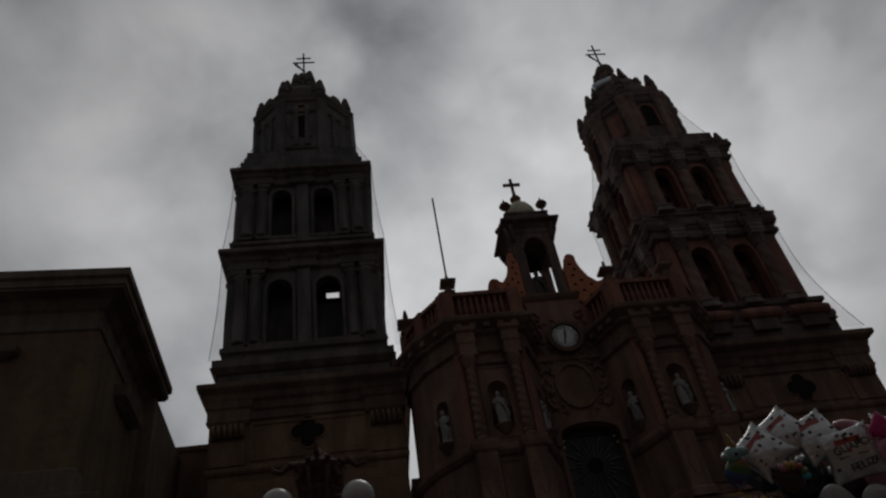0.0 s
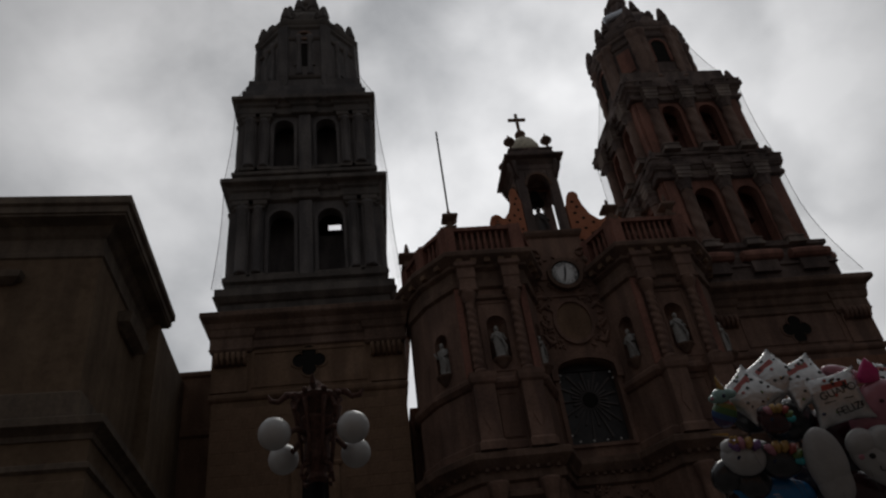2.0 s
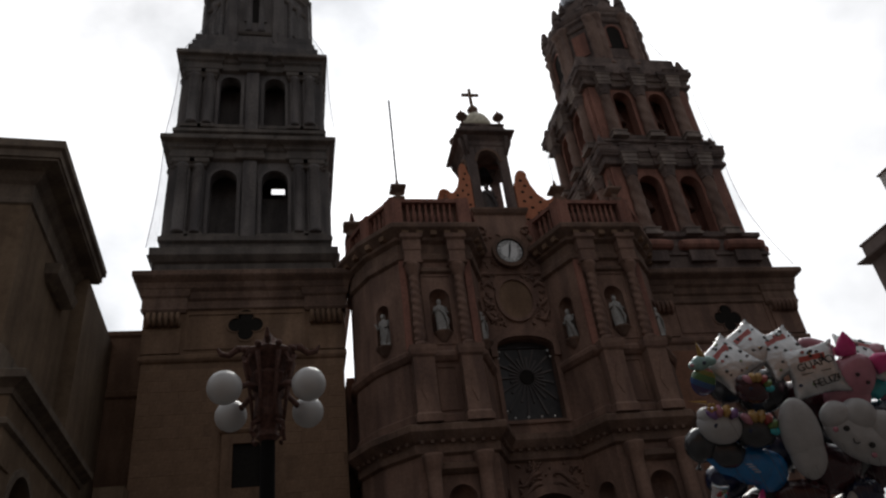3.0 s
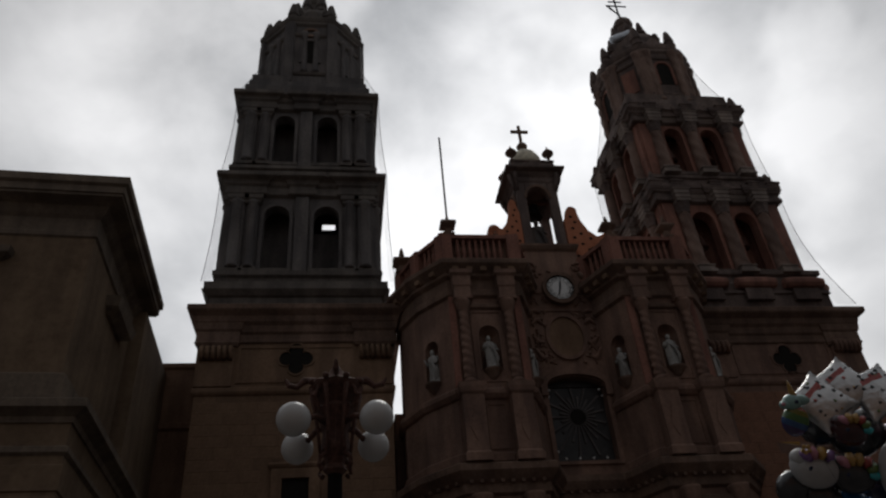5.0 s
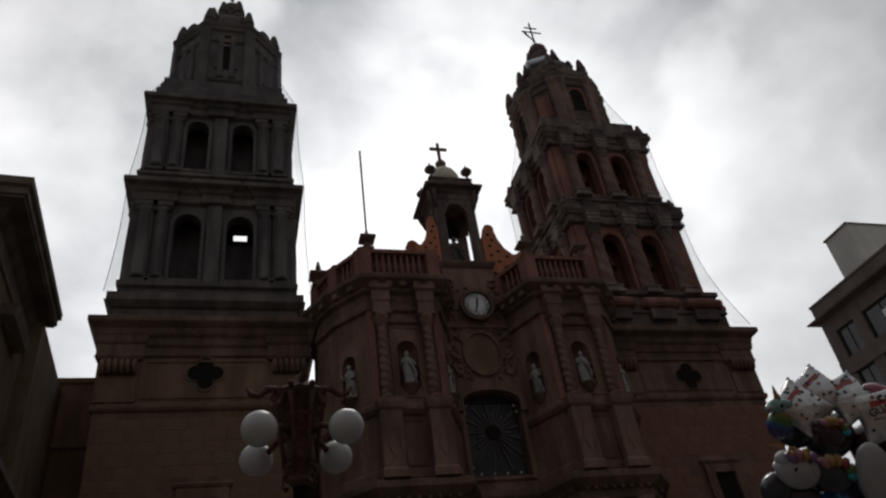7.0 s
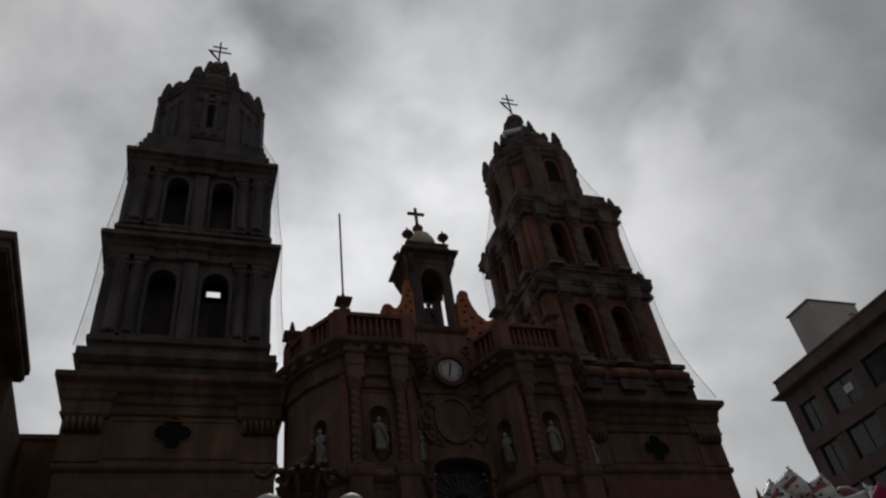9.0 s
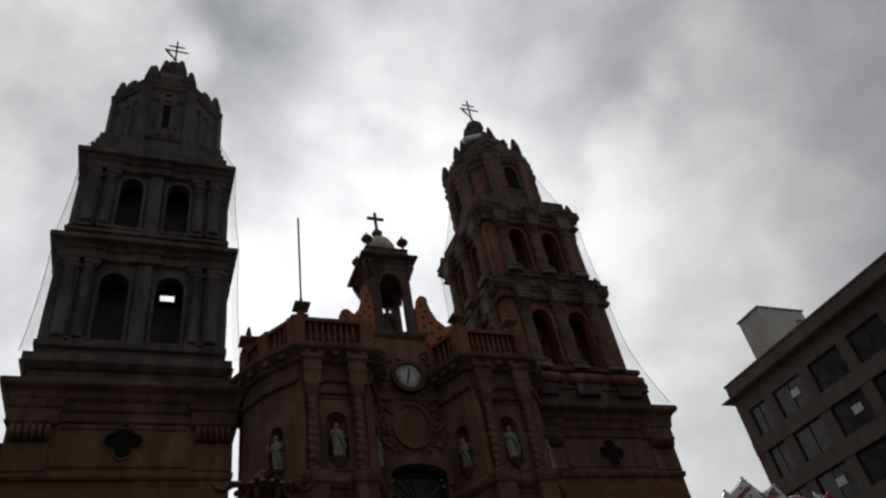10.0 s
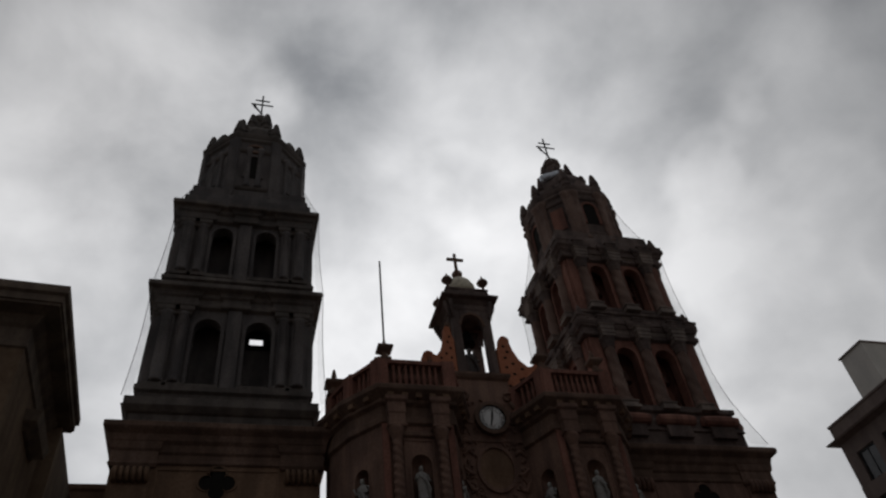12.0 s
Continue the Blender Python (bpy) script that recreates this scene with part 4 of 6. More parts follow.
for cxr in (-4.1, 4.1):
    for z0, z1, hw_ in ((13.95, 17.3, 0.68), (11.1, 13.0, 0.42)):
        bm = B()
        ring_plate(bm, [(PX + cxr - hw_, z0), (PX + cxr + hw_, z0), (PX + cxr + hw_, z1), (PX + cxr - hw_, z1)],
                   [(PX + cxr - hw_ + 0.07, z0 + 0.07), (PX + cxr + hw_ - 0.07, z0 + 0.07), (PX + cxr + hw_ - 0.07, z1 - 0.07), (PX + cxr - hw_ + 0.07, z1 - 0.07)], -7.45, -7.38)
        part("panel_frame", bm, ROSE, portal)
# roof platform and the body of the church behind
bm = B()
vs = LEFT + RIGHT
plate_v = [(x, y) for x, y in vs]
loft(bm, plate_v, [(-0.05, 19.2), (-0.05, 19.7)])
part("platform", bm, DARKTRIM, portal)
bm = B()
box(bm, 4.5, 19.3, -2.6, 38, 0, 14.6)
tagged(part("church_body", bm, ROSE), "plain rose-brown body of the church behind its front", "church", kind="structure")

# ---- balustrade ----
rail_thing = thing("balustrade", "red-brown stone balustrade along the church parapet", "balustrade")
for side, path in ((-1, LEFT), (1, RIGHT)):
    if side < 0:
        path = [path[0], (PX - 7.3, -4.15), (PX - 6.66, -5.85)] + path[3:]
    segs = list(zip(path, path[1:]))
    segs = segs[1:] if side < 0 else segs[:-1]
    for p, q in segs:
        m = seg_pose(p, q)
        w = (Vector(q) - Vector(p)).length
        short = -5.61 < p[1] < -5.59 or -5.61 < q[1] < -5.59
        for nm, z0, z1, o in (("foot_rail", 19.74, 20.12, 0.30), ("top_rail", 21.2, 21.4, 0.34)):
            bm = B()
            box(bm, -0.12, w + 0.12, -o, 0.02, z0, z1, m)
            part(nm, bm, PINK, rail_thing)
        for x in (0.0, w):
            bm = B()
            box(bm, x - 0.3, x + 0.3, -0.36, 0.06, 19.74, 21.45, m)
            part("pier", bm, PINK, rail_thing)
        bm = B()
        box(bm, 0, w, 0.06, 0.3, 19.7, 21.38, m)
        part("back_wall", bm, ROSE, rail_thing)
        n = int((w - 0.9) / 0.27)
        if short:
            n = max(n, 2)
        for i in range(n):
            bm = B()
            lathe(bm, [(0.09, 0), (0.09, 0.1), (0.06, 0.16), (0.11, 0.34), (0.1, 0.5), (0.055, 0.72), (0.08, 0.94), (0.08, 1.1)], (0, 0, 0), 8)
            x = 0.45 + (w - 0.9) * (i + 0.5) / n
            ob = part("baluster", bm, PINK, rail_thing, smooth=True)
            ob.matrix_local = m @ Matrix.Translation((x, -0.14, 20.11))
for x, y, s in ((5.0, -4.3, 0.9), (6.93, -7.5, 0.55), (14.8, -7.5, 0.6), (17.77, -7.5, 0.7)):
    bm = B()
    q = 1.0 if s > 0.8 else 0.72
    loft(bm, square(x, y, 0.3 * q), [(0.05, 21.4), (0.05, 21.55), (-0.12 * q, 21.6), (-0.12 * q, 21.85), (0.1, 22.0), (0.16, 22.08), (0.14, 22.18), (-0.1 * q, 22.35)])
    part("pier_cap", bm, DARKTRIM, rail_thing)
    finial(rail_thing, x, y, 22.3, s * 0.55, DARKTRIM)

bm = B()
tube(bm, [(6.93, -7.5, 22.3), (6.93, -7.5, 27.6)], 0.05)
tagged(part("lightning_rod", bm, IRON), "thin dark metal rod standing on the parapet", "rod")

rail_thing.location.z -= 0.16

# ---- clock in its pediment ----
crest = thing("clock_pediment", "carved stone pediment block above the church clock", "pediment")
bm = B()
plate(bm, [(PX - 1.9, 19.3), (PX + 1.9, 19.3), (PX + 1.8, 20.4), (PX + 1.45, 20.75), (PX + 1.3, 22.1), (PX - 1.3, 22.1), (PX - 1.45, 20.75), (PX - 1.8, 20.4)], -5.66, -4.6)
part("block", bm, ROSE, crest)
bm = B()
ring_plate(bm, arc(PX + 0.1, 19.52, 0.88, 0.88, 0, 350, 35), arc(PX + 0.1, 19.52, 0.69, 0.69, 0, 350, 35), -5.9, -5.62)
part("clock_surround", bm, DARKTRIM, crest)
for s in (-1, 1):
    bm = B()
    tube(bm, [(PX + s * (1.15 + 0.34 * math.cos(a * 0.6) * (1 - a / 14)), -5.72, 20.75 + 0.34 * math.sin(a * 0.6) * (1 - a / 14)) for a in range(13)], 0.08, 6)
    part("volute", bm, ROSE, crest, smooth=True)
    bm = B()
    tube(bm, [(PX + s * (1.2 + 0.16 * i), -5.75, 20.45 - 0.15 * i - 0.1 * math.sin(i * 0.9)) for i in range(6)], [0.1, 0.15, 0.15, 0.13, 0.1, 0.05], 6)
    part("leaf_relief", bm, DARKTRIM, crest, smooth=True)
bm = B()
loft(bm, [(PX - 1.3, -4.6), (PX - 1.3, -5.66), (PX + 1.3, -5.66), (PX + 1.3, -4.6)], [(0.0, 21.75), (0.12, 21.85), (0.2, 22.0), (0.2, 22.12), (0.0, 22.16)], closed=False)
part("crown_moulding", bm, DARKTRIM, crest)
clock = thing("church_clock", "round white church clock with dark Roman figures", "clock", at=(PX + 0.1, -5.78, 19.52))
bm = B()
plate(bm, arc(0, 0, 0.66, 0.66, 0, 352, 44), -0.04, 0.1)
part("dial", bm, WHITE, clock)
for r0, r1 in ((0.412, 0.402), (0.645, 0.635)):
    bm = B()
    ring_plate(bm, arc(0, 0, r0, r0, 0, 352, 44), arc(0, 0, r1, r1, 0, 352, 44), -0.046, -0.03)
    part("dial_ring", bm, BLACK, clock)
for i in range(12):
    bm = B()
    plate(bm, [(0.41, -0.005), (0.64, -0.005), (0.64, 0.005), (0.41, 0.005)], -0.046, -0.03, Matrix.Rotation(radians(15 + 30 * i), 4, "Y"))
    part("hour_divider", bm, BLACK, clock)
for i in range(60):
    bm = B()
    plate(bm, [(0.6, -0.006), (0.638, -0.006), (0.638, 0.006), (0.6, 0.006)], -0.046, -0.03, Matrix.Rotation(radians(6 * i), 4, "Y"))
    part("minute_mark", bm, BLACK, clock)
bm = B()
ring_plate(bm, arc(0, 0, 0.70, 0.70, 0, 352, 44), arc(0, 0, 0.65, 0.65, 0, 352, 44), -0.09, 0.08)
part("rim", bm, IRON, clock)
ROMAN = ("XII", "I", "II", "III", "IIII", "V", "VI", "VII", "VIII", "IX", "X", "XI")
for i, txt in enumerate(ROMAN):
    a = math.pi / 2 - i * math.tau / 12
    cu = bpy.data.curves.new("figure", "FONT")
    cu.body, cu.size, cu.align_x, cu.align_y, cu.extrude = txt, 0.25, "CENTER", "CENTER", 0.005
    cu.materials.append(BLACK)
    ob = new("figure", cu)
    ob.parent = clock
    ob.matrix_local = Matrix.Translation((0.53 * math.cos(a), -0.052, 0.53 * math.sin(a))) @ Matrix.Rotation(radians(90), 4, "X") @ Matrix.Rotation(a - math.pi / 2, 4, "Z")
for ang, ln, wd in ((-165, 0.5, 0.035), (8, 0.42, 0.045)):
    a = radians(90 - ang)
    bm = B()
    plate(bm, [(-0.08, -wd), (ln * 0.7, -wd), (ln, 0), (ln * 0.7, wd), (-0.08, wd)], -0.085, -0.065, Matrix.Rotation(-a, 4, "Y"))
    part("pointer", bm, BLACK, clock)

# ---- bell kiosk over the clock, with its side scrolls ----
KX, KY, KH = 12.38, -4.2, 1.12
kiosk = thing("bell_kiosk", "small open stone belfry with a cream dome and cross", "belfry")
bm = B()
loft(bm, square(KX, KY, KH), [(0.05, 22.05), (0.05, 22.4), (-0.02, 22.5)])
part("plinth", bm, DARKTRIM, kiosk)
for k in range(4):
    m = Matrix.Translation((KX, KY, 0)) @ Matrix.Rotation(radians(90 * k), 4, "Z")
    for s in (-1, 1):
        bm = B()
        box(bm, s * 0.88 - 0.24, s * 0.88 + 0.24, -KH, -KH + 0.3, 22.4, 26.62, m)
        if k == 0 or k == 2:
            part("pier", bm, TRIM_PINK, kiosk)
        else:
            bm.free()
    bm = B()
    plate(bm, arc(0, 25.5, 0.61, 0.75, 180, 0, 12) + [(0.61, 26.62), (-0.61, 26.62)], -KH, -KH + 0.3, m)
    part("arch", bm, TRIM_PINK, kiosk)
    bm = B()
    arch_band(bm, 0, 25.5, 0.61, 0.13, -KH - 0.07, -KH + 0.03, m, rz=0.75)
    part("arch_band", bm, DARKTRIM, kiosk)
bm = B()
loft(bm, square(KX, KY, KH), [(-0.3, 26.55), (0.02, 26.56), (0.08, 26.66), (0.03, 26.72), (0.03, 26.92), (0.12, 27.0), (0.26, 27.16), (0.46, 27.22), (0.52, 27.26), (0.52, 27.38),
                               (0.28, 27.5), (0.14, 27.72), (0.08, 27.95), (0.14, 28.0), (0.14, 28.1), (-0.1, 28.16), (-0.2, 28.3)])
part("cornice", bm, TRIM_PINK, kiosk)
for k in range(4):
    # carved scrolls under the ledge and a curled crest over each arch
    m = Matrix.Translation((KX, KY, 0)) @ Matrix.Rotation(radians(90 * k), 4, "Z")
    for q in (-1, 1):
        bm = B()
        tube(bm, [(q * 1.02, -KH - 0.03, 26.0), (q * 1.08, -KH - 0.1, 26.35), (q * 1.12, -KH - 0.22, 26.7), (q * 1.16, -KH - 0.3, 27.05)], [0.05, 0.09, 0.12, 0.1], 7)
        bmesh.ops.transform(bm, matrix=m, verts=bm.verts)
        part("scroll_bracket", bm, TRIM_PINK, kiosk, smooth=True)
    bm = B()
    plate(bm, arc(0, 27.45, 0.5, 0.42, 180, 0, 10), -KH - 0.3, -KH + 0.05, m)
    part("crest", bm, TRIM_PINK, kiosk)
bm = B()
lathe(bm, [(1.0, 0), (0.99, 0.35), (0.9, 0.8), (0.72, 1.18), (0.44, 1.46), (0.2, 1.58)], (KX, KY, 28.24), 20)
part("dome", bm, DOME, kiosk, "cream-yellow small dome", smooth=True)
bm = B()
lathe(bm, [(0.3, 0), (0.3, 0.12), (0.16, 0.2), (0.3, 0.4), (0.33, 0.55), (0.2, 0.75), (0.05, 0.85)], (KX, KY, 29.7), 12)
part("knob", bm, DARKTRIM, kiosk, smooth=True)
bm = B()
plate(bm, [(KX - 0.08, 30.4), (KX + 0.08, 30.4), (KX + 0.08, 31.35), (KX + 0.52, 31.35), (KX + 0.52, 31.51), (KX + 0.08, 31.51), (KX + 0.08, 31.9), (KX - 0.08, 31.9),
           (KX - 0.08, 31.51), (KX - 0.52, 31.51), (KX - 0.52, 31.35), (KX - 0.08, 31.35)], KY - 0.07, KY + 0.07)
part("cross", bm, DARKTRIM, kiosk, "dark stone cross")
for sx in (-1, 1):
    for sy in (-1, 1):
        bm = B()
        lathe(bm, [(0.18, 0), (0.18, 0.1), (0.07, 0.18), (0.07, 0.38), (0.16, 0.46), (0.3, 0.6), (0.34, 0.7), (0.24, 0.86), (0.09, 0.96), (0.06, 1.08), (0.02, 1.22)], (0, 0, 0), 12)
        part("urn", bm, DARKTRIM, kiosk, smooth=True, at=(KX + sx * 1.06, KY + sy * 1.06, 28.05))
for s in (-1, 1):
    # the scroll walls at both sides
    sc = part("scroll_wall", (lambda b: (plate(b, [(0, -1.0), (2.25, -1.0), (2.25, 0.9)] + arc(1.85, 0.95, 0.42, 0.42, 0, 150, 8)
              + [(1.3, 1.1), (0.95, 1.5), (0.72, 2.1), (0.62, 2.6)] + arc(0.4, 2.75, 0.24, 0.3, 0, 150, 6) + [(0.12, 2.5), (0, 2.2)], -0.18, 0.18), b)[1])(B()), ORANGE, kiosk,
              "orange-pink scroll wall with dark discs painted as shaded holes")
    sc.location = (KX + s * (KH + 0.06), -5.2, 21.85 if s > 0 else 22.25)
    sc.scale = (s * (1.22 if s > 0 else 0.8), 1, 1)
    for hx, hz in ((0.25, 0.35), (0.6, 0.6), (1.0, 0.35), (1.4, 0.6), (1.75, 0.3), (0.3, 1.0), (0.62, 1.25), (0.3, 1.6), (0.45, 2.0), (0.3, 2.35), (1.0, 0.95), (2.0, 0.6), (0.85, 0.25), (1.25, 0.2), (0.3, -0.15), (0.7, -0.3), (1.1, -0.12), (1.5, -0.3), (1.9, -0.12), (0.4, -0.6), (0.9, -0.75), (1.4, -0.6), (1.9, -0.75)):
        # each hole is a black disc that paints its shade
        bm = B()
        plate(bm, arc(hx, hz, 0.085, 0.085, 0, 324, 9), -0.186, -0.1)
        part("hole", bm, OPENING_SHADE, sc)
    bm = B()
    tube(bm, [(1.85 + (0.3 - a * 0.02) * math.cos(a * 0.7), -0.2, 0.95 + (0.3 - a * 0.02) * math.sin(a * 0.7)) for a in range(12)], 0.05, 6)
    part("volute", bm, ORANGE, sc)

finial(kiosk, 9.75, -5.2, 22.2, 1.0, DARKTRIM)

bell = thing("bell", "dark bronze bell hanging in the small belfry", "bell", at=(KX, KY, 25.0))
bm = B()
lathe(bm, [(0.44, 0), (0.42, 0.08), (0.33, 0.3), (0.28, 0.6), (0.22, 0.8), (0.1, 0.9), (0.05, 0.95)], (0, 0, 0), 16)
part("cup", bm, IRON, bell, smooth=True)
bm = B()
box(bm, -1.0, 1.0, -0.1, 0.1, 0.95, 1.15)
part("yoke", bm, RUST, bell)

# ---- statues ----
def statue_mesh(seed):
    """A robed standing figure in one plain mesh."""
    rnd = random.Random(seed)
    bm = B()
    prof = [(0.34, 0), (0.34, 0.12), (0.27, 0.14), (0.30, 0.3), (0.26, 0.7), (0.25, 1.0), (0.28, 1.25), (0.27, 1.4), (0.12, 1.5), (0.09, 1.54)]
    seg = 18
    rings = []
    ph = rnd.random() * 6
    for i, (r, z) in enumerate(prof):
        ring = []
        for k in range(seg):
            a = k * math.tau / seg
            fold = 1 + (0.1 * math.sin(5 * a + ph + z * 2) + 0.05 * math.sin(9 * a + ph)) * (1 if 2 < i < 7 else 0.2)
            ring.append(bm.verts.new((r * fold * math.cos(a) * 1.08 + 0.05 * math.sin(z * 2.3 + ph), r * fold * math.sin(a) * 0.8, z)))
        rings.append(ring)
    for a, b in zip(rings, rings[1:]):
        for k in range(seg):
            bm.faces.new((a[k], a[(k + 1) % seg], b[(k + 1) % seg], b[k]))
    bm.faces.new(rings[0])
    bm.faces.new(rings[-1])
    r = bmesh.ops.create_uvsphere(bm, u_segments=10, v_segments=8, radius=0.135)
    bmesh.ops.transform(bm, matrix=Matrix.Translation((0.05 * math.sin(3.4 + ph), -0.03, 1.66)) @ Matrix.Diagonal((0.9, 1, 1.2, 1)), verts=r["verts"])
    up = rnd.random()
    tube(bm, [(-0.26, 0, 1.36), (-0.38, -0.1, 1.08), (-0.2 - 0.25 * up, -0.28, 1.05 + 0.35 * up)], [0.09, 0.08, 0.05], 7)
    tube(bm, [(0.27, 0, 1.36), (0.36, -0.1, 1.05), (0.12, -0.28, 0.98)], [0.09, 0.08, 0.05], 7)
    tube(bm, [(0.2, -0.15, 0.1), (0.3, -0.2, 0.6), (0.12, -0.26, 1.0), (-0.2, -0.2, 1.3)], [0.06, 0.09, 0.08, 0.05], 7)
    return bm


for i, (m, x, z) in enumerate(STATUES):
    ob = tagged(part("statue", statue_mesh(i), MARBLE, smooth=True), "white stone robed figure standing in a niche of the church front", "statue", "statues of the church front")
    ob.matrix_world = m @ Matrix.Translation((x, 0.06, z - 0.05)) @ Matrix.Diagonal((0.82, 0.85, 0.9, 1))
ob = tagged(part("statue", statue_mesh(40), GREY, smooth=True), "grey stone robed figure standing inside the small belfry", "statue")
ob.matrix_world = Matrix.Translation((KX - 0.1, KY - 0.3, 22.45)) @ Matrix.Diagonal((1.1, 1.1, 1.15, 1))


# ---- plastered house beside the church ----
HX, HY = -5.9, -14.7
house = thing("town_house", "ochre plastered town house with heavy eaves and a string cornice", "house")
bm = B()
HL = -40.0
box(bm, HL, HX, HY, -8.3, 10.0, 17.0)
part("upper_wall", bm, PLASTER, house)
LX, LY = HX + 0.62, HY - 0.25
bm = B()
pierced_wall(bm, LX - 34, LX, 0, 10.0, [(LX - 4.4 - 5.0 * i, LX - 2.25 - 5.0 * i, 0, 8.1) for i in range(6)], LY, LY + 0.6)
part("front_wall", bm, PLASTER, house)
bm = B()
ms = Matrix.Translation((LX, LY, 0)) @ Matrix.Rotation(radians(90), 4, "Z")
pierced_wall(bm, 0.6, 9.5, 0, 10.0, [(1.25, 3.65, 0, 8.05), (5.6, 7.4, 0, 7.4)], 0.0, 0.6, ms)
part("side_wall", bm, PLASTER, house)
bm = B()
# solid black box gives the arcade its shade by colour
box(bm, LX - 33, LX - 0.62, LY + 1.6, -6.4, 0, 10.0)
part("dark_passage", bm, OPENING_SHADE, house, "dark box painted as the shade behind the arches")
for cx_, crown, r_, m in [(LX - 3.325 - 5.0 * i, 8.1, 1.075, Matrix.Translation((0, LY, 0))) for i in range(6)] + [(2.45, 8.05, 1.2, ms), (6.5, 7.4, 0.9, ms)]:
    bm = B()
    arch_band(bm, cx_, crown - r_, r_, 0.22, -0.06, 0.03, m, foot=crown - r_ - 0.05)
    part("arch_band", bm, HOUSETRIM, house)
# sunk courses of the lower wall
for i in range(9):
    z = 1.2 + i * 0.82
    bm = B()
    loft(bm, [(LX - 1.7, LY), (LX, LY), (LX, LY + 1.0)], [(0.0, z), (0.05, z + 0.03), (0.05, z + 0.68), (0.0, z + 0.72)], closed=False)
    part("quoin_course", bm, PLASTER, house)
bm = B()
loft(bm, [(LX - 34, LY), (LX, LY), (LX, -5.2)], [(0.0, 8.7), (0.1, 8.78), (0.1, 8.92), (0.0, 8.98)], closed=False)
part("string_course", bm, HOUSETRIM, house)
bm = B()
loft(bm, [(LX - 34, LY), (LX, LY), (LX, -5.2)], [(-0.2, 9.55), (0.06, 9.6), (0.1, 9.75), (0.3, 9.88), (0.4, 9.93), (0.4, 10.15), (0.32, 10.2), (-0.6, 10.35)], closed=False)
part("middle_cornice", bm, HOUSETRIM, house)
bm = B()
loft(bm, [(HL, HY), (HX, HY), (HX, -8.3)], [(0.0, 10.3), (0.16, 10.35), (0.16, 11.1), (0.0, 11.2)], closed=False)
part("upper_foot", bm, HOUSETRIM, house)
bm = B()
loft(bm, [(HL, HY), (HX, HY), (HX, -8.3), (HL, -8.3)], [(0.0, 15.8), (0.07, 15.85), (0.07, 16.0), (0.03, 16.04), (0.03, 16.55), (0.14, 16.65), (0.3, 16.9), (0.74, 17.0), (0.74, 17.08), (0.8, 17.1), (0.8, 17.35),
                                                                (0.9, 17.42), (0.9, 17.7), (0.2, 17.82), (-2.5, 18.2)], closed=True)
bmesh.ops.translate(bm, vec=(0, 0, 0.08), verts=bm.verts)
part("eave", bm, HOUSETRIM, house, "dark projecting moulded eave")
for x in (-9.6, -13.6, -17.6):
    bm = B()
    box(bm, x - 0.75, x + 0.75, HY - 0.08, HY + 0.02, 11.9, 14.3)
    part("window_frame", bm, HOUSETRIM, house)
    bm = B()
    box(bm, x - 0.5, x + 0.5, HY - 0.1, HY - 0.05, 12.1, 14.1)
    part("window_pane", bm, PANE, house)
    bm = B()
    loft(bm, [(x - 1.1, HY), (x - 1.1, HY - 0.01), (x + 1.1, HY - 0.01), (x + 1.1, HY)], [(0.1, 14.9), (0.35, 15.05), (0.4, 15.25), (0.1, 15.35)], closed=False)
    part("window_hood", bm, HOUSETRIM, house)
mside = Matrix.Translation((HX, HY, 0)) @ Matrix.Rotation(radians(90), 4, "Z")
bm = B()
loft(bm, [(3.0, 0.0), (3.0, -0.01), (4.8, -0.01), (4.8, 0.0)], [(0.1, 14.75), (0.4, 14.95), (0.5, 15.3), (0.1, 15.5)], closed=False)
bmesh.ops.transform(bm, matrix=mside, verts=bm.verts)
part("side_window_hood", bm, HOUSETRIM, house)
bm = B()
box(bm, HL, -5.4, -8.29, -2.2, 0, 16.9)
part("rear_wing", bm, PLASTER, house)

house.matrix_world = Matrix.Translation((-4.87, -15.45, 0)) @ Matrix.Rotation(radians(3.4), 4, 'Z') @ Matrix.Translation((4.98, 15.6, 0))
annex = thing("annex_wall", "dark brown wall closing the gap between house and church tower", "wall")
bm = B()
box(bm, -7.5, -4.2, -2.2, -1.2, 0, 17.55)
part("body", bm, LOWWALL, annex)
bm = B()
loft(bm, [(-7.5, -2.2), (-4.32, -2.2)], [(0.0, 17.2), (0.1, 17.3), (0.1, 17.5), (0.0, 17.56)], closed=False)
part("coping", bm, LOWWALL, annex)
bm = B()
loft(bm, [(-6.2, -2.2), (-4.32, -2.2)], [(0.0, 14.2), (0.12, 14.3), (0.12, 14.55), (0.0, 14.62)], closed=False)
part("string_course", bm, LOWWALL, annex)
front = thing("annex_front", "low ochre plastered front with a small star-shaped vent", "wall")
bm = B()
box(bm, -5.3, -4.2, -5.2, -2.3, 0, 9.6)
part("body", bm, PLASTER, front)
bm = B()
star = [(-4.95 + (0.26 if i % 2 else 0.16) * math.cos(i * math.tau / 16), 7.9 + (0.3 if i % 2 else 0.2) * math.sin(i * math.tau / 16)) for i in range(16)]
# vent drawn as a black star, shade painted on the solid wall
plate(bm, star, -5.24, -5.16)
part("vent", bm, OPENING_SHADE, front)

# ---- office building across the street ----
OX = 39.5
office = thing("office_building", "brown rendered office building with large dark windows", "office building")
bm = B()
box(bm, OX + 0.3, 75, -60, 1.05, 0, 22.9)
part("body", bm, CONCRETE, office)
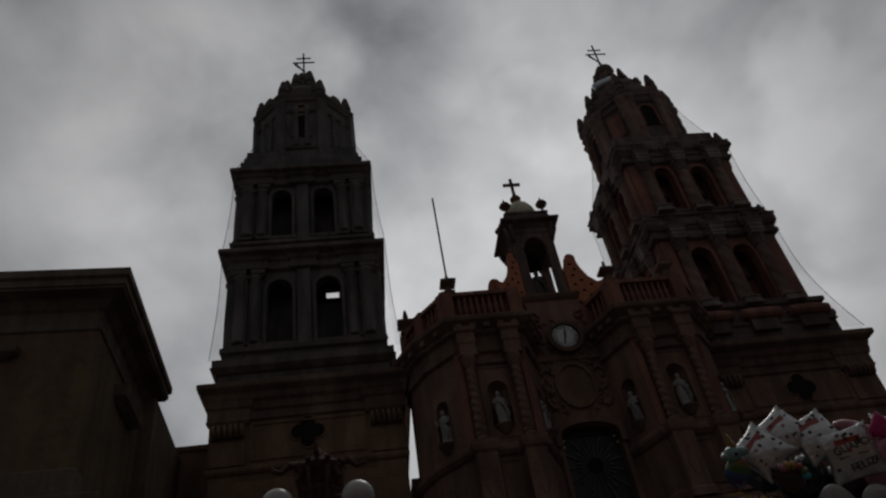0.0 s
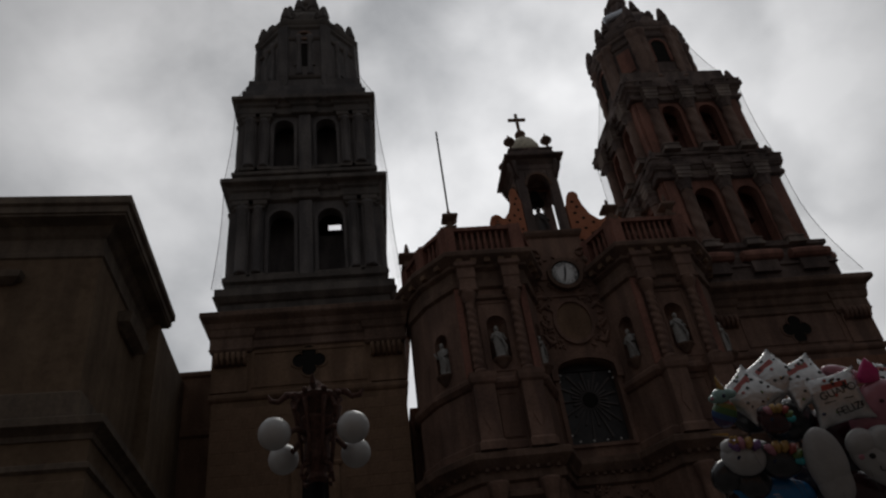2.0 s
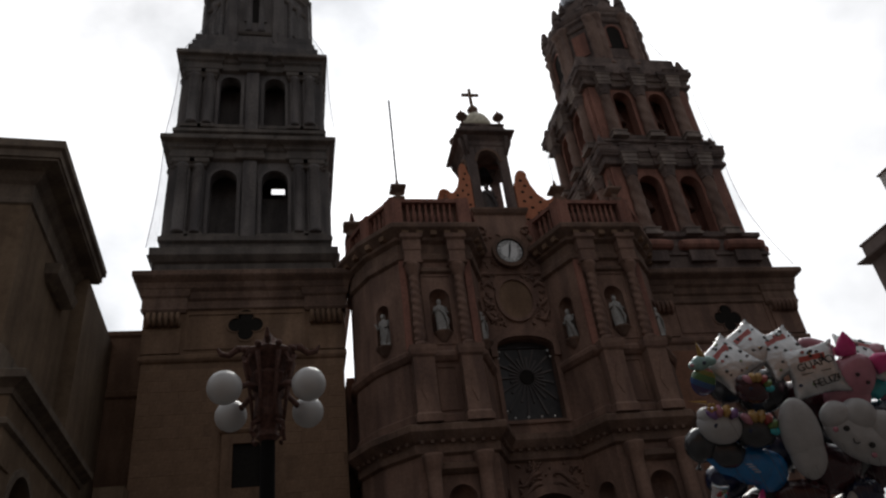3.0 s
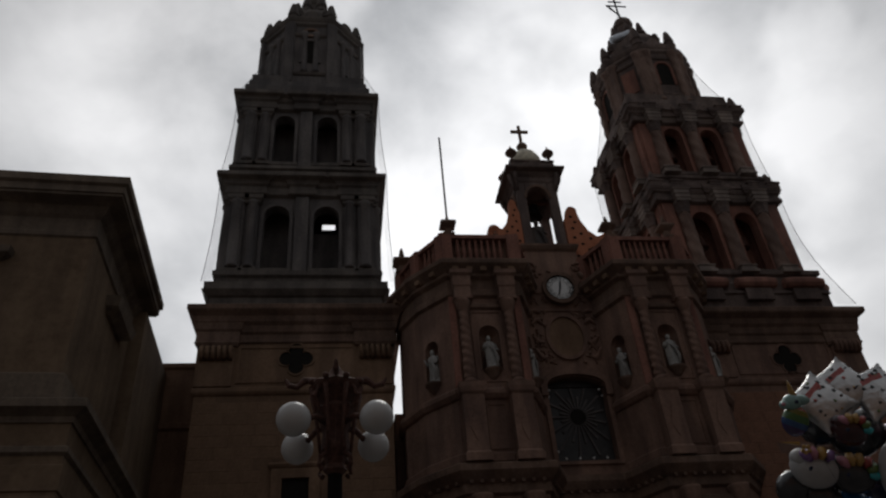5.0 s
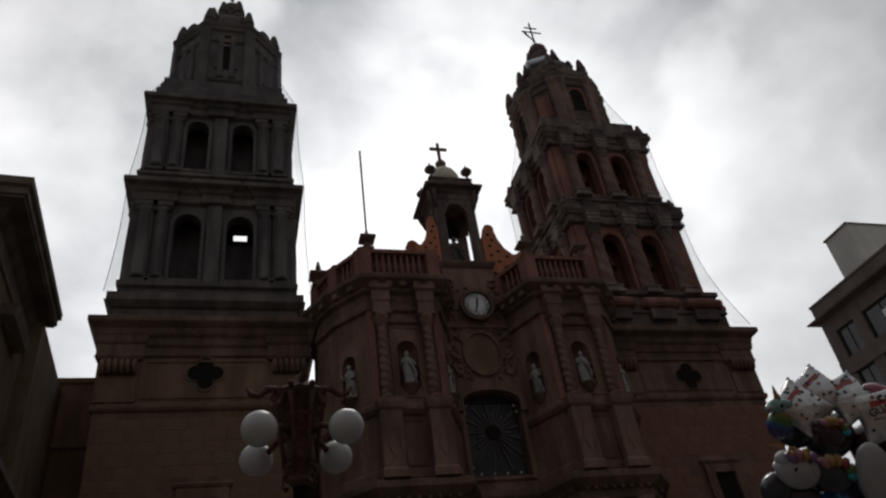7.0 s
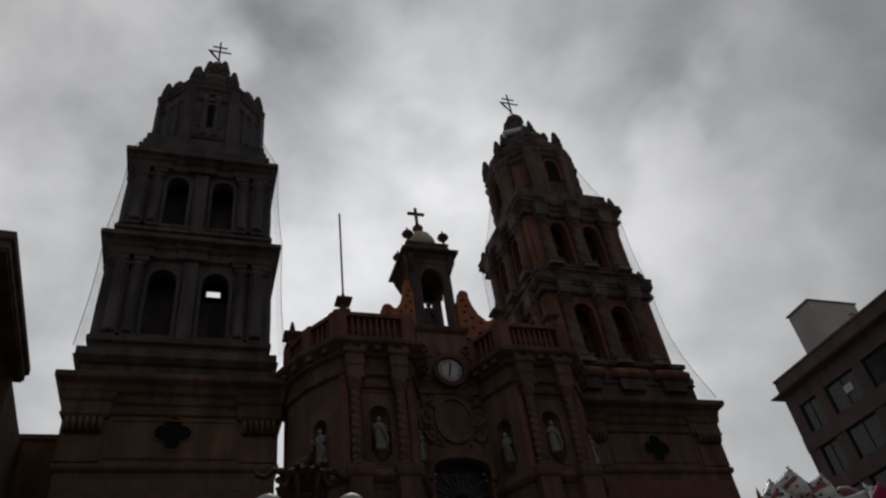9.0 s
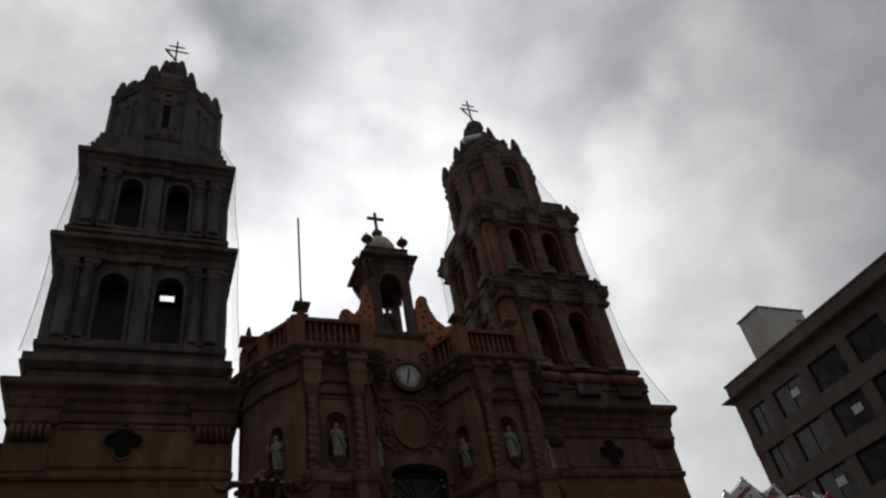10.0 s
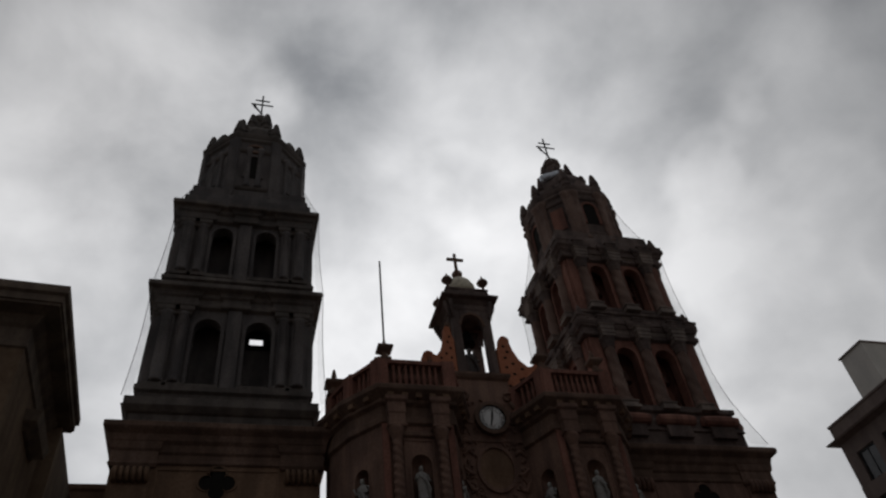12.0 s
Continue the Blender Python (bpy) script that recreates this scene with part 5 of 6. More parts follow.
# street side: piers, bands and window bays
mo = Matrix.Translation((OX, 1.05, 0)) @ Matrix.Rotation(radians(-90), 4, "Z")
bays = [(0.95, 2.55)] + [(3.4 + 3.42 * i, 6.0 + 3.42 * i) for i in range(14)]
for f in range(6):
    z = 19.75 - 3.0 * f
    at = 0.0
    for xa_, xb_ in bays:
        bm = B()
        box(bm, at, xa_, 0, 0.35, z, z + 2.0, mo)
        part("pier", bm, CONCRETE, office)
        at = xb_
        w = part("window", (lambda b: (box(b, xa_ + 0.05, xb_ - 0.05, 0.2, 0.24, z + 0.03, z + 1.97, mo), b)[1])(B()), PANE, office)
        if f < 3:
            bm = B()
            ring_plate(bm, [(xa_, z), (xb_, z), (xb_, z + 2), (xa_, z + 2)], [(xa_ + 0.1, z + 0.1), (xb_ - 0.1, z + 0.1), (xb_ - 0.1, z + 1.9), (xa_ + 0.1, z + 1.9)], 0.14, 0.24, mo)
            part("frame", bm, BLACK, w)
            bm = B()
            box(bm, (xa_ + xb_) / 2 - 0.04, (xa_ + xb_) / 2 + 0.04, 0.15, 0.23, z + 0.1, z + 1.9, mo)
            part("mullion", bm, BLACK, w)
            if xa_ > 3 and (f + int(xa_)) % 2 == 1:
                bm = B()
                box(bm, xa_ + 1.3, xa_ + 2.0, 0.12, 0.19, z + 0.85, z + 1.35, mo)
                part("notice", bm, WHITE, w, "small white sheet in the window")
    bm = B()
    box(bm, at, 62, 0, 0.35, z, z + 2.0, mo)
    part("pier", bm, CONCRETE, office)
    bm = B()
    box(bm, 0, 62, -0.06, 0.35, z - 1.0, z, mo)
    part("floor_band", bm, CONCRETE, office)
bm = B()
box(bm, 0, 62, 0, 0.35, 21.75, 22.9, mo)
part("top_band", bm, CONCRETE, office)
bm = B()
loft(bm, [(75, 1.05), (OX, 1.05), (OX, -60)], [(0.0, 22.75), (0.55, 22.9), (0.6, 23.0), (0.1, 23.1), (0.1, 24.0), (0.16, 24.05), (0.16, 24.2), (-0.4, 24.25)], closed=False)
part("parapet", bm, CONCRETE, office)
bm = B()
box(bm, OX + 0.1, 75, -60, 0.95, 22.85, 23.2)
part("roof", bm, PALE, office)
office.location = (0.25, 0, -0.1)
box_ = thing("rooftop_room", "pale grey rendered box on the office roof", "rooftop room")
bm = B()
box(bm, 43.0, 47.5, -2.0, 0.25, 23.2, 29.3)
part("wall", bm, PALE, box_)
bm = B()
box(bm, 42.9, 47.6, -2.1, 0.35, 29.3, 29.42)
part("roof_edge", bm, CONCRETE, box_)
bm = B()
tube(bm, [(46.3, -2.05, 28.2), (46.3, -2.25, 28.25), (46.6, -2.3, 28.1), (46.9, -2.3, 27.4)], 0.07)
part("pipe", bm, CONCRETE, box_)

# ---- street lamp ----
LPX, LPY = 1.965, -27.85
lamp = thing("street_lamp", "black and rust-brown cast-iron street lamp with four white globes", "street lamp", at=(LPX, LPY, 0))
bm = B()
lathe(bm, [(0.24, 0), (0.24, 0.25), (0.16, 0.32), (0.14, 0.9), (0.1, 1.0), (0.085, 1.2), (0.07, 4.0), (0.07, 4.05)], seg=14)
part("post", bm, IRON, lamp, smooth=True)
bm = B()
lathe(bm, [(0.08, 4.0), (0.12, 4.04), (0.09, 4.1), (0.11, 4.16), (0.15, 4.24), (0.14, 4.34), (0.13, 4.42), (0.17, 4.56), (0.2, 4.66), (0.18, 4.7)], seg=8)
part("basket", bm, RUST, lamp)
bm = B()
lathe(bm, [(0.17, 4.66), (0.15, 4.7), (0.2, 4.8), (0.27, 4.88), (0.28, 4.92), (0.24, 4.95), (0.15, 4.99), (0.1, 5.05), (0.07, 5.1), (0.03, 5.14)], seg=8)
part("crown", bm, RUST, lamp)
for k in range(8):
    a = (k + 0.5) * math.tau / 8
    bm = B()
    bmesh.ops.create_icosphere(bm, subdivisions=2, radius=0.035)
    part("boss", bm, RUST, lamp, smooth=True, at=(0.27 * math.cos(a), 0.27 * math.sin(a), 4.94))
    bm = B()
    tube(bm, [(0.16 * math.cos(a), 0.16 * math.sin(a), 4.2), (0.19 * math.cos(a), 0.19 * math.sin(a), 4.45), (0.23 * math.cos(a), 0.23 * math.sin(a), 4.68), (0.27 * math.cos(a), 0.27 * math.sin(a), 4.86)], [0.015, 0.02, 0.022, 0.03], 6)
    part("leaf_rib", bm, RUST, lamp, smooth=True)
for k in range(4):
    a = radians(45 + 90 * k)
    ux, uy = math.cos(a), math.sin(a)
    bm = B()
    tube(bm, [(ux * 0.14, uy * 0.14, 4.5), (ux * 0.27, uy * 0.27, 4.53), (ux * 0.38, uy * 0.38, 4.47), (ux * 0.45, uy * 0.45, 4.44)], [0.035, 0.03, 0.03, 0.045], 7)
    arm = part("arm", bm, RUST, lamp, smooth=True)
    bm = B()
    bmesh.ops.create_uvsphere(bm, u_segments=32, v_segments=20, radius=0.165)
    g = part("globe", bm, OPAL, lamp, "white opal glass globe", smooth=True, at=(ux * 0.56, uy * 0.56, 4.42))
    bm = B()
    tube(bm, [(ux * 0.1, uy * 0.1, 4.2), (ux * 0.2, uy * 0.2, 4.14), (ux * 0.22, uy * 0.22, 4.06), (ux * 0.17, uy * 0.17, 4.02)], [0.03, 0.025, 0.02, 0.03], 6)
    part("curl", bm, RUST, lamp)
for s in (-1, 1):
    bm = B()
    tube(bm, [(s * 0.2, 0, 5.0), (s * 0.32, -0.03, 4.98), (s * 0.4, -0.05, 4.9), (s * 0.48, -0.05, 4.92), (s * 0.52, -0.05, 4.99)], [0.03, 0.04, 0.03, 0.03, 0.012], 7)
    part("wing_scroll", bm, RUST, lamp)
    bm = B()
    tube(bm, [(0, s * 0.2, 5.0), (0, s * 0.32, 4.98), (0, s * 0.4, 4.9), (0, s * 0.48, 4.92), (0, s * 0.52, 4.99)], [0.03, 0.04, 0.03, 0.03, 0.012], 7)
    part("wing_scroll", bm, RUST, lamp)
    for q in (-1, 1):
        bm = B()
        tube(bm, [(s * 0.16, q * 0.16, 4.62), (s * 0.22, q * 0.22, 4.74), (s * 0.17, q * 0.17, 4.86), (s * 0.1, q * 0.1, 4.95)], [0.02, 0.028, 0.026, 0.014], 6)
        part("rib", bm, RUST, lamp)

lamp.scale = (0.942, 0.942, 0.942)


# ---- bird nets hung from the towers ----
def sheer(name, col, alpha):
    m, nt, bsdf = mat_new(name)
    bsdf.inputs["Base Color"].default_value = (*col, 1)
    bsdf.inputs["Roughness"].default_value = 0.9
    tr = nt.nodes.new("ShaderNodeBsdfTransparent")
    mx = nt.nodes.new("ShaderNodeMixShader")
    tc = nt.nodes.new("ShaderNodeTexCoord")
    no = nt.nodes.new("ShaderNodeTexNoise")
    no.inputs["Scale"].default_value = 1.5
    mr = nt.nodes.new("ShaderNodeMapRange")
    mr.inputs["To Min"].default_value, mr.inputs["To Max"].default_value = alpha * 0.5, alpha * 1.6
    nt.links.new(tc.outputs["Object"], no.inputs["Vector"])
    nt.links.new(no.outputs["Fac"], mr.inputs["Value"])
    nt.links.new(mr.outputs["Result"], mx.inputs[0])
    nt.links.new(tr.outputs[0], mx.inputs[1])
    nt.links.new(bsdf.outputs[0], mx.inputs[2])
    nt.links.new(mx.outputs[0], nt.nodes["Material Output"].inputs[0])
    return m


NET = sheer("thin_grey_net", (0.16, 0.16, 0.16), 0.09)
CABLE = plain("grey_net_cable", (0.10, 0.10, 0.105), 0.7)


def bird_net(cx, corners, reach, label):
    t = thing("bird_net", label, "net", "nets on the towers")
    for sx, sy in corners:
        # each edge sags between the cornice corners from the dome down to the base
        knots = [(2.55, 40.0), (reach[0], 34.25), (reach[1], 27.75), reach[2]]
        pts = []
        for (r0, z0), (r1, z1) in zip(knots, knots[1:]):
            for i in range(8):
                u = i / 8
                pts.append((r0 + (r1 - r0) * u - 0.12 * math.sin(u * math.pi) * (3.0 if z1 < 20 else 0.8), z0 + (z1 - z0) * u))
        pts.append(knots[-1])
        bm = B()
        tube(bm, [(cx + sx * r, sy * (r - 0.12), z) for r, z in pts], 0.016, 5)
        part("edge_cable", bm, CABLE, t)
        bm = B()
        rows = [[bm.verts.new(v) for v in ((cx + sx * (r - 1.1), sy * (r - 0.12), z), (cx + sx * (r - 0.02), sy * (r - 0.13), z), (cx + sx * (r - 0.12), sy * (r - 1.3), z))] for r, z in pts]
        for a, b in zip(rows, rows[1:]):
            for i in range(2):
                bm.faces.new((a[i], a[i + 1], b[i + 1], b[i]))
        part("mesh_sheet", bm, NET, t, "sheer grey netting")


bird_net(0.0, ((-1, -1), (1, -1)), (4.1, 4.4, (4.62, 20.7)), "sheer grey bird net hung over the grey tower")
bird_net(23.78, ((1, -1), (-1, 1)), (3.85, 3.98, (4.9, 19.2)), "sheer grey bird net hung over the pink tower")


# ---- balloons of a street seller ----
def foil(name, col, rough=0.22, metal=0.0, var=0.1, coat=0.4):
    return plain(name, col, rough, metal, var, 11.0, coat, 0.55)


F_WHITE = foil("white_foil", (0.52, 0.52, 0.52), 0.24, 0.6, 0.25)
F_MATT = foil("white_latex_foil", (0.38, 0.38, 0.38), 0.5, coat=0.1)
F_SILVER = foil("silver_foil", (0.7, 0.7, 0.72), 0.18, 0.85)
F_TEAL = foil("teal_foil", (0.22, 0.37, 0.35))
F_RED = foil("orange_red_foil", (0.36, 0.06, 0.05))
F_GREEN = foil("green_foil", (0.10, 0.17, 0.04))
F_BLUE = foil("bright_blue_foil", (0.01, 0.16, 0.42))
F_NAVY = foil("navy_foil", (0.008, 0.014, 0.045))
F_PINK = foil("pink_foil", (0.42, 0.17, 0.22))
F_MAGENTA = foil("magenta_foil", (0.6, 0.04, 0.2))
F_YELLOW = foil("yellow_foil", (0.42, 0.25, 0.07))
F_PURPLE = foil("purple_foil", (0.2, 0.1, 0.27))
F_WINE = foil("wine_foil", (0.045, 0.01, 0.014))
F_GREY = foil("smoke_grey_foil", (0.035, 0.036, 0.04), 0.2, 0.1)
F_CYAN = foil("turquoise_foil", (0.03, 0.36, 0.40))
STRING = plain("grey_string", (0.05, 0.05, 0.05), 0.9)

def striped(name, stops):
    m, nt, bsdf = mat_new(name)
    tc = nt.nodes.new("ShaderNodeTexCoord")
    sp = nt.nodes.new("ShaderNodeSeparateXYZ")
    nt.links.new(tc.outputs["Object"], sp.inputs[0])
    mr = nt.nodes.new("ShaderNodeMapRange")
    mr.inputs["From Min"].default_value, mr.inputs["From Max"].default_value = -0.2, 0.2
    ad = nt.nodes.new("ShaderNodeMath")
    ad.operation = "MULTIPLY_ADD"
    ad.inputs[1].default_value = 0.35
    nt.links.new(sp.outputs["X"], ad.inputs[0])
    nt.links.new(sp.outputs["Z"], ad.inputs[2])
    nt.links.new(ad.outputs[0], mr.inputs["Value"])
    r = nt.nodes.new("ShaderNodeValToRGB")
    r.color_ramp.interpolation = "CONSTANT"
    el = r.color_ramp.elements
    el[0].position, el[0].color = stops[0][0], (*stops[0][1], 1)
    el[1].position, el[1].color = stops[1][0], (*stops[1][1], 1)
    for p_, c_ in stops[2:]:
        el.new(p_).color = (*c_, 1)
    nt.links.new(mr.outputs["Result"], r.inputs["Fac"])
    nt.links.new(r.outputs["Color"], bsdf.inputs["Base Color"])
    bsdf.inputs["Roughness"].default_value = 0.25
    bsdf.inputs["Coat Weight"].default_value = 0.3
    return m


F_RAINBOW = striped("rainbow_striped_foil", [(0.0, (0.05, 0.04, 0.12)), (0.2, (0.03, 0.08, 0.2)), (0.3, (0.06, 0.14, 0.04)), (0.42, (0.16, 0.15, 0.03)), (0.5, (0.34, 0.08, 0.03)), (0.62, (0.2, 0.35, 0.33))])
# the bunch leans towards the plaza: its own axes are across, away from the viewer, and up
BUNCH = pose(4.905, -30.37, 3.47, 31.6, 6.4, -9.6)
TIE = Vector((5.75, -30.3, 0.0))


def balloon(u, v, w, label, tilt=0.0, turn=0.0, nod=0.0):
    """u across, v up, w towards the viewer, in metres in the bunch."""
    t = thing("balloon", label, "balloon", "balloons of the bunch")
    t.matrix_world = BUNCH @ Matrix.Translation((u, -w, v)) @ Euler((radians(nod), radians(tilt), radians(turn))).to_matrix().to_4x4()
    inv = t.matrix_world.inverted()
    p0 = t.matrix_world.translation
    bm = B()
    pts = [p0 + (TIE - p0) * f + Vector((0.05 * math.sin(f * 9), 0.04 * math.sin(f * 7), 0)) for f in (0.02, 0.2, 0.4, 0.6, 0.8, 1.0)]
    tube(bm, [inv @ q for q in pts], 0.0012, 4)
    part("string", bm, STRING, t)
    return t


def puff(parts_, material, t, name="body", label="", rough=0.0, wr=0.0):
    """Overlapping flattened lobes, as one inflated skin."""
    bm = B()
    for (x, y, z), (a, b, c) in parts_:
        r = bmesh.ops.create_icosphere(bm, subdivisions=3, radius=1.0)
        for v in r["verts"]:
            k = 1 + wr * noise.noise(v.co * 3.0 + Vector((x, y, z)) * 7)
            v.co = Vector((x + v.co.x * a * k, y + v.co.y * b * k, z + v.co.z * c * k))
    return part(name, bm, material, t, label, smooth=True)


def pillow(t, w, material):
    """A square foil pillow: bulged middle, pointed corners, crimped seam."""
    bm = B()
    n = 22
    g = {}
    for s in (-1, 1):
        for i in range(n + 1):
            for j in range(n + 1):
                u, v = 2 * i / n - 1, 2 * j / n - 1
                pin = 1 - 0.15 * (1 - abs(u) ** 2) * abs(v) ** 3
                pin2 = 1 - 0.15 * (1 - abs(v) ** 2) * abs(u) ** 3
                bulge = max(0.0, (1 - u * u) * (1 - v * v)) ** 0.45
                edge = (1 if max(abs(u), abs(v)) > 0.8 else 0) * 0.022 * w * math.sin((u - v * 1.7) * 26) * (0.4 + abs(u * v))
                if max(abs(u), abs(v)) > 0.999:
                    g[s, i, j] = g.get((-s, i, j)) or bm.verts.new((u * w / 2 * pin2, edge, v * w / 2 * pin))
                else:
                    g[s, i, j] = bm.verts.new((u * w / 2 * pin2, s * w * 0.17 * bulge + edge, v * w / 2 * pin))
        for i in range(n):
            for j in range(n):
                bm.faces.new((g[s, i, j], g[s, i + 1, j], g[s, i + 1, j + 1], g[s, i, j + 1]))
    return part("body", bm, material, t, smooth=True)


def word(t, txt, size, x, z, y, material, tilt=0.0):
    cu = bpy.data.curves.new("lettering", "FONT")
    cu.body, cu.size, cu.align_x, cu.align_y, cu.extrude = txt, size, "CENTER", "CENTER", 0.002
    cu.materials.append(material)
    ob = new("lettering", cu)
    ob.parent = t
    ob.matrix_local = Matrix.Translation((x, y, z)) @ Matrix.Rotation(radians(90), 4, "X") @ Matrix.Rotation(radians(tilt), 4, "Z")


def star_shape(cx, cz, r):
    return [(cx + (r if i % 2 == 0 else r * 0.45) * math.cos(i * math.pi / 5 + 1.57), cz + (r if i % 2 == 0 else r * 0.45) * math.sin(i * math.pi / 5 + 1.57)) for i in range(10)]



def print_dots(t, spots, material, name="print"):
    for x, y, z, r in spots:
        puff([((x, y, z), (r, 0.006, r * 0.85))], material, t, name, wr=0.15)


# printed square pillows along the top
for u, v, w_, w, txt, spin, sd in ((0.24, -0.12, 0.04, 0.36, "", (-34, 30, -52), 1), (0.44, -0.03, -0.08, 0.36, "", (-30, 24, -50), 5), (0.64, -0.06, -0.04, 0.37, "", (-20, 14, -46), 3),
                                   (0.80, -0.16, 0.10, 0.38, "GUAPO", (-14, -6, -26), 2), (1.22, -0.10, -0.06, 0.36, "", (12, -10, -50), 4)):
    t = balloon(u, v, w_, "white printed square foil balloon with dark lettering and small stars", spin[0], spin[1], spin[2])
    pillow(t, w, F_WHITE)
    yf = -w * 0.172
    rnd = random.Random(sd)
    bm = B()
    plate(bm, [(-w * 0.22, w * 0.15), (w * 0.22, w * 0.15), (w * 0.24, w * 0.25), (-w * 0.2, w * 0.25)], yf + 0.004, yf + 0.012)
    part("banner", bm, F_RED, t, "red lettering band")
    if txt:
        word(t, txt, w * 0.19, 0.01, 0.03, yf, BLACK, 6)
        word(t, "FELIZ", w * 0.19, 0.03, -w * 0.26, yf * 0.95, BLACK, 6)
        bm = B()
        box(bm, -w * 0.26, w * 0.24, yf + 0.002, yf + 0.008, -w * 0.075, -w * 0.06)
        part("text_bar", bm, BLACK, t)
    for i in range(8):
        x_, z_ = rnd.uniform(-0.36, 0.36) * w, rnd.choice((-1, 1)) * rnd.uniform(0.16, 0.36) * w
        k_ = max(0.0, (1 - (2 * x_ / w) ** 2) * (1 - (2 * z_ / w) ** 2)) ** 0.45
        puff([((x_, yf * k_, z_), (w * rnd.uniform(0.018, 0.038), 0.007, w * rnd.uniform(0.015, 0.03)))], (BLACK, F_GREEN, F_WINE, F_YELLOW, F_NAVY)[i % 5], t, "print", wr=0.2)
    for i in range(7):
        x_, z_ = rnd.uniform(-0.34, 0.34) * w, rnd.uniform(-0.34, 0.34) * w
        k_ = max(0.0, (1 - (2 * x_ / w) ** 2) * (1 - (2 * z_ / w) ** 2)) ** 0.45
        bm = B()
        plate(bm, star_shape(x_, z_, w * 0.04), yf * k_ - 0.006, yf * k_ + 0.004)
        part("star", bm, (BLACK, F_RED, BLACK)[i % 3], t)

# horned heads with striped bodies and bright manes
t = balloon(0.0, -0.13, 0.16, "pale teal horned foil balloon with a rainbow striped body")
puff([((0.01, 0, 0.03), (0.06, 0.05, 0.052)), ((-0.035, -0.01, 0.015), (0.038, 0.032, 0.03)), ((0.06, 0.0, 0.045), (0.06, 0.04, 0.035))], F_TEAL, t, "head", wr=0.04)
puff([((0.03, 0, -0.09), (0.085, 0.06, 0.1))], F_RAINBOW, t, "body", "rainbow striped body", wr=0.03)
puff([((-0.055, -0.035, 0.02), (0.014, 0.01, 0.012))], F_PINK, t, "nose")
puff([((0.02, -0.05, 0.04), (0.014, 0.008, 0.014))], F_NAVY, t, "spot")
bm = B()
lathe(bm, [(0.024, 0), (0.018, 0.035), (0.01, 0.075), (0.001, 0.11)], (0, 0, 0), 8)
ob = part("horn", bm, F_YELLOW, t, "gold horn", smooth=True)
ob.matrix_local = Matrix.Translation((0.02, 0, 0.07)) @ Matrix.Rotation(radians(-22), 4, "Y")
for u, v, w_, body_m, size, horn in ((0.35, -0.25, 0.2, F_WINE, 0.115, 0), (0.13, -0.49, 0.2, F_MATT, 0.15, 1), (0.37, -0.53, 0.17, F_GREY, 0.15, 0)):
    t = balloon(u, v, w_, "round-cheeked foil balloon with a mane of coloured tufts", 18)
    puff([((0, 0, -0.02), (size, size * 0.65, size * 0.8)), ((-size * 0.6, 0, size * 0.1), (size * 0.5, size * 0.45, size * 0.42))], body_m, t, wr=0.05)
    cols = (F_PURPLE, F_PINK, F_YELLOW, F_PURPLE) if horn else (F_PINK, F_YELLOW, F_YELLOW, F_RED, F_GREEN, F_CYAN)
    for i, mt in enumerate(cols):
        a_ = radians(150 - 26 * i)
        bm = B()
        x_, z_ = size * 0.82 * math.cos(a_), size * 0.62 * math.sin(a_)
        tube(bm, [(x_ * 0.6, -size * 0.5, z_ * 0.6), (x_ * 0.9, -size * 0.5, z_ * 0.95), (x_ * 1.1, -size * 0.35, z_ * 1.2), (x_ * 1.22, -size * 0.2, z_ * 1.25)], [size * 0.1, size * 0.2, size * 0.19, size * 0.06], 8)
        part("tuft", bm, mt, t, smooth=True)
    puff([((-size * 0.35, -size * 0.56, -size * 0.12), (size * 0.13, 0.008, size * 0.13))], F_NAVY, t, "spot")
    if horn:
        bm = B()
        lathe(bm, [(0.014, 0), (0.001, 0.12)], (0, 0, 0), 6)
        ob = part("horn", bm, F_YELLOW, t, "thin gold horn")
        ob.matrix_local = Matrix.Translation((-0.14, -0.02, 0.1)) @ Matrix.Rotation(radians(-104), 4, "Y")
        puff([((-0.12 + 0.022 * math.cos(j * 1.26), -0.085, 0.085 + 0.022 * math.sin(j * 1.26)), (0.014, 0.008, 0.014)) for j in range(5)], F_YELLOW, t, "flower")

# large plain shapes
t = balloon(0.65, -0.58, 0.26, "plain white oval foil balloon", -19)
puff([((0, 0, 0.04), (0.13, 0.075, 0.24)), ((0.0, 0, -0.1), (0.115, 0.07, 0.18))], F_MATT, t, wr=0.03)
t = balloon(1.03, -0.56, 0.24, "white cloud-shaped foil balloon with a small printed smile", 30)
puff([((0.02, 0, -0.02), (0.27, 0.085, 0.13)), ((-0.2, 0, 0.03), (0.1, 0.065, 0.1)), ((-0.07, 0, 0.1), (0.13, 0.075, 0.12)), ((0.11, 0, 0.11), (0.14, 0.075, 0.12)), ((0.24, 0, 0.02), (0.12, 0.065, 0.11))], F_MATT, t, wr=0.02)
print_dots(t, [(-0.14, -0.078, -0.01, 0.022), (0.05, -0.092, -0.02, 0.022)], BLACK, "spot")
print_dots(t, [(-0.19, -0.066, -0.05, 0.02), (0.1, -0.085, -0.07, 0.02)], F_PINK, "cheek")
bm = B()
tube(bm, [(-0.075, -0.088, -0.045), (-0.06, -0.09, -0.062), (-0.04, -0.091, -0.062), (-0.025, -0.09, -0.045)], 0.004, 5)
part("smile_line", bm, BLACK, t)
t = balloon(1.06, -0.22, 0.1, "pink foil balloon with two darker pointed ears", 24)
puff([((0, 0, 0), (0.15, 0.1, 0.19)), ((0.02, 0, -0.12), (0.16, 0.09, 0.15))], F_PINK, t, wr=0.03)
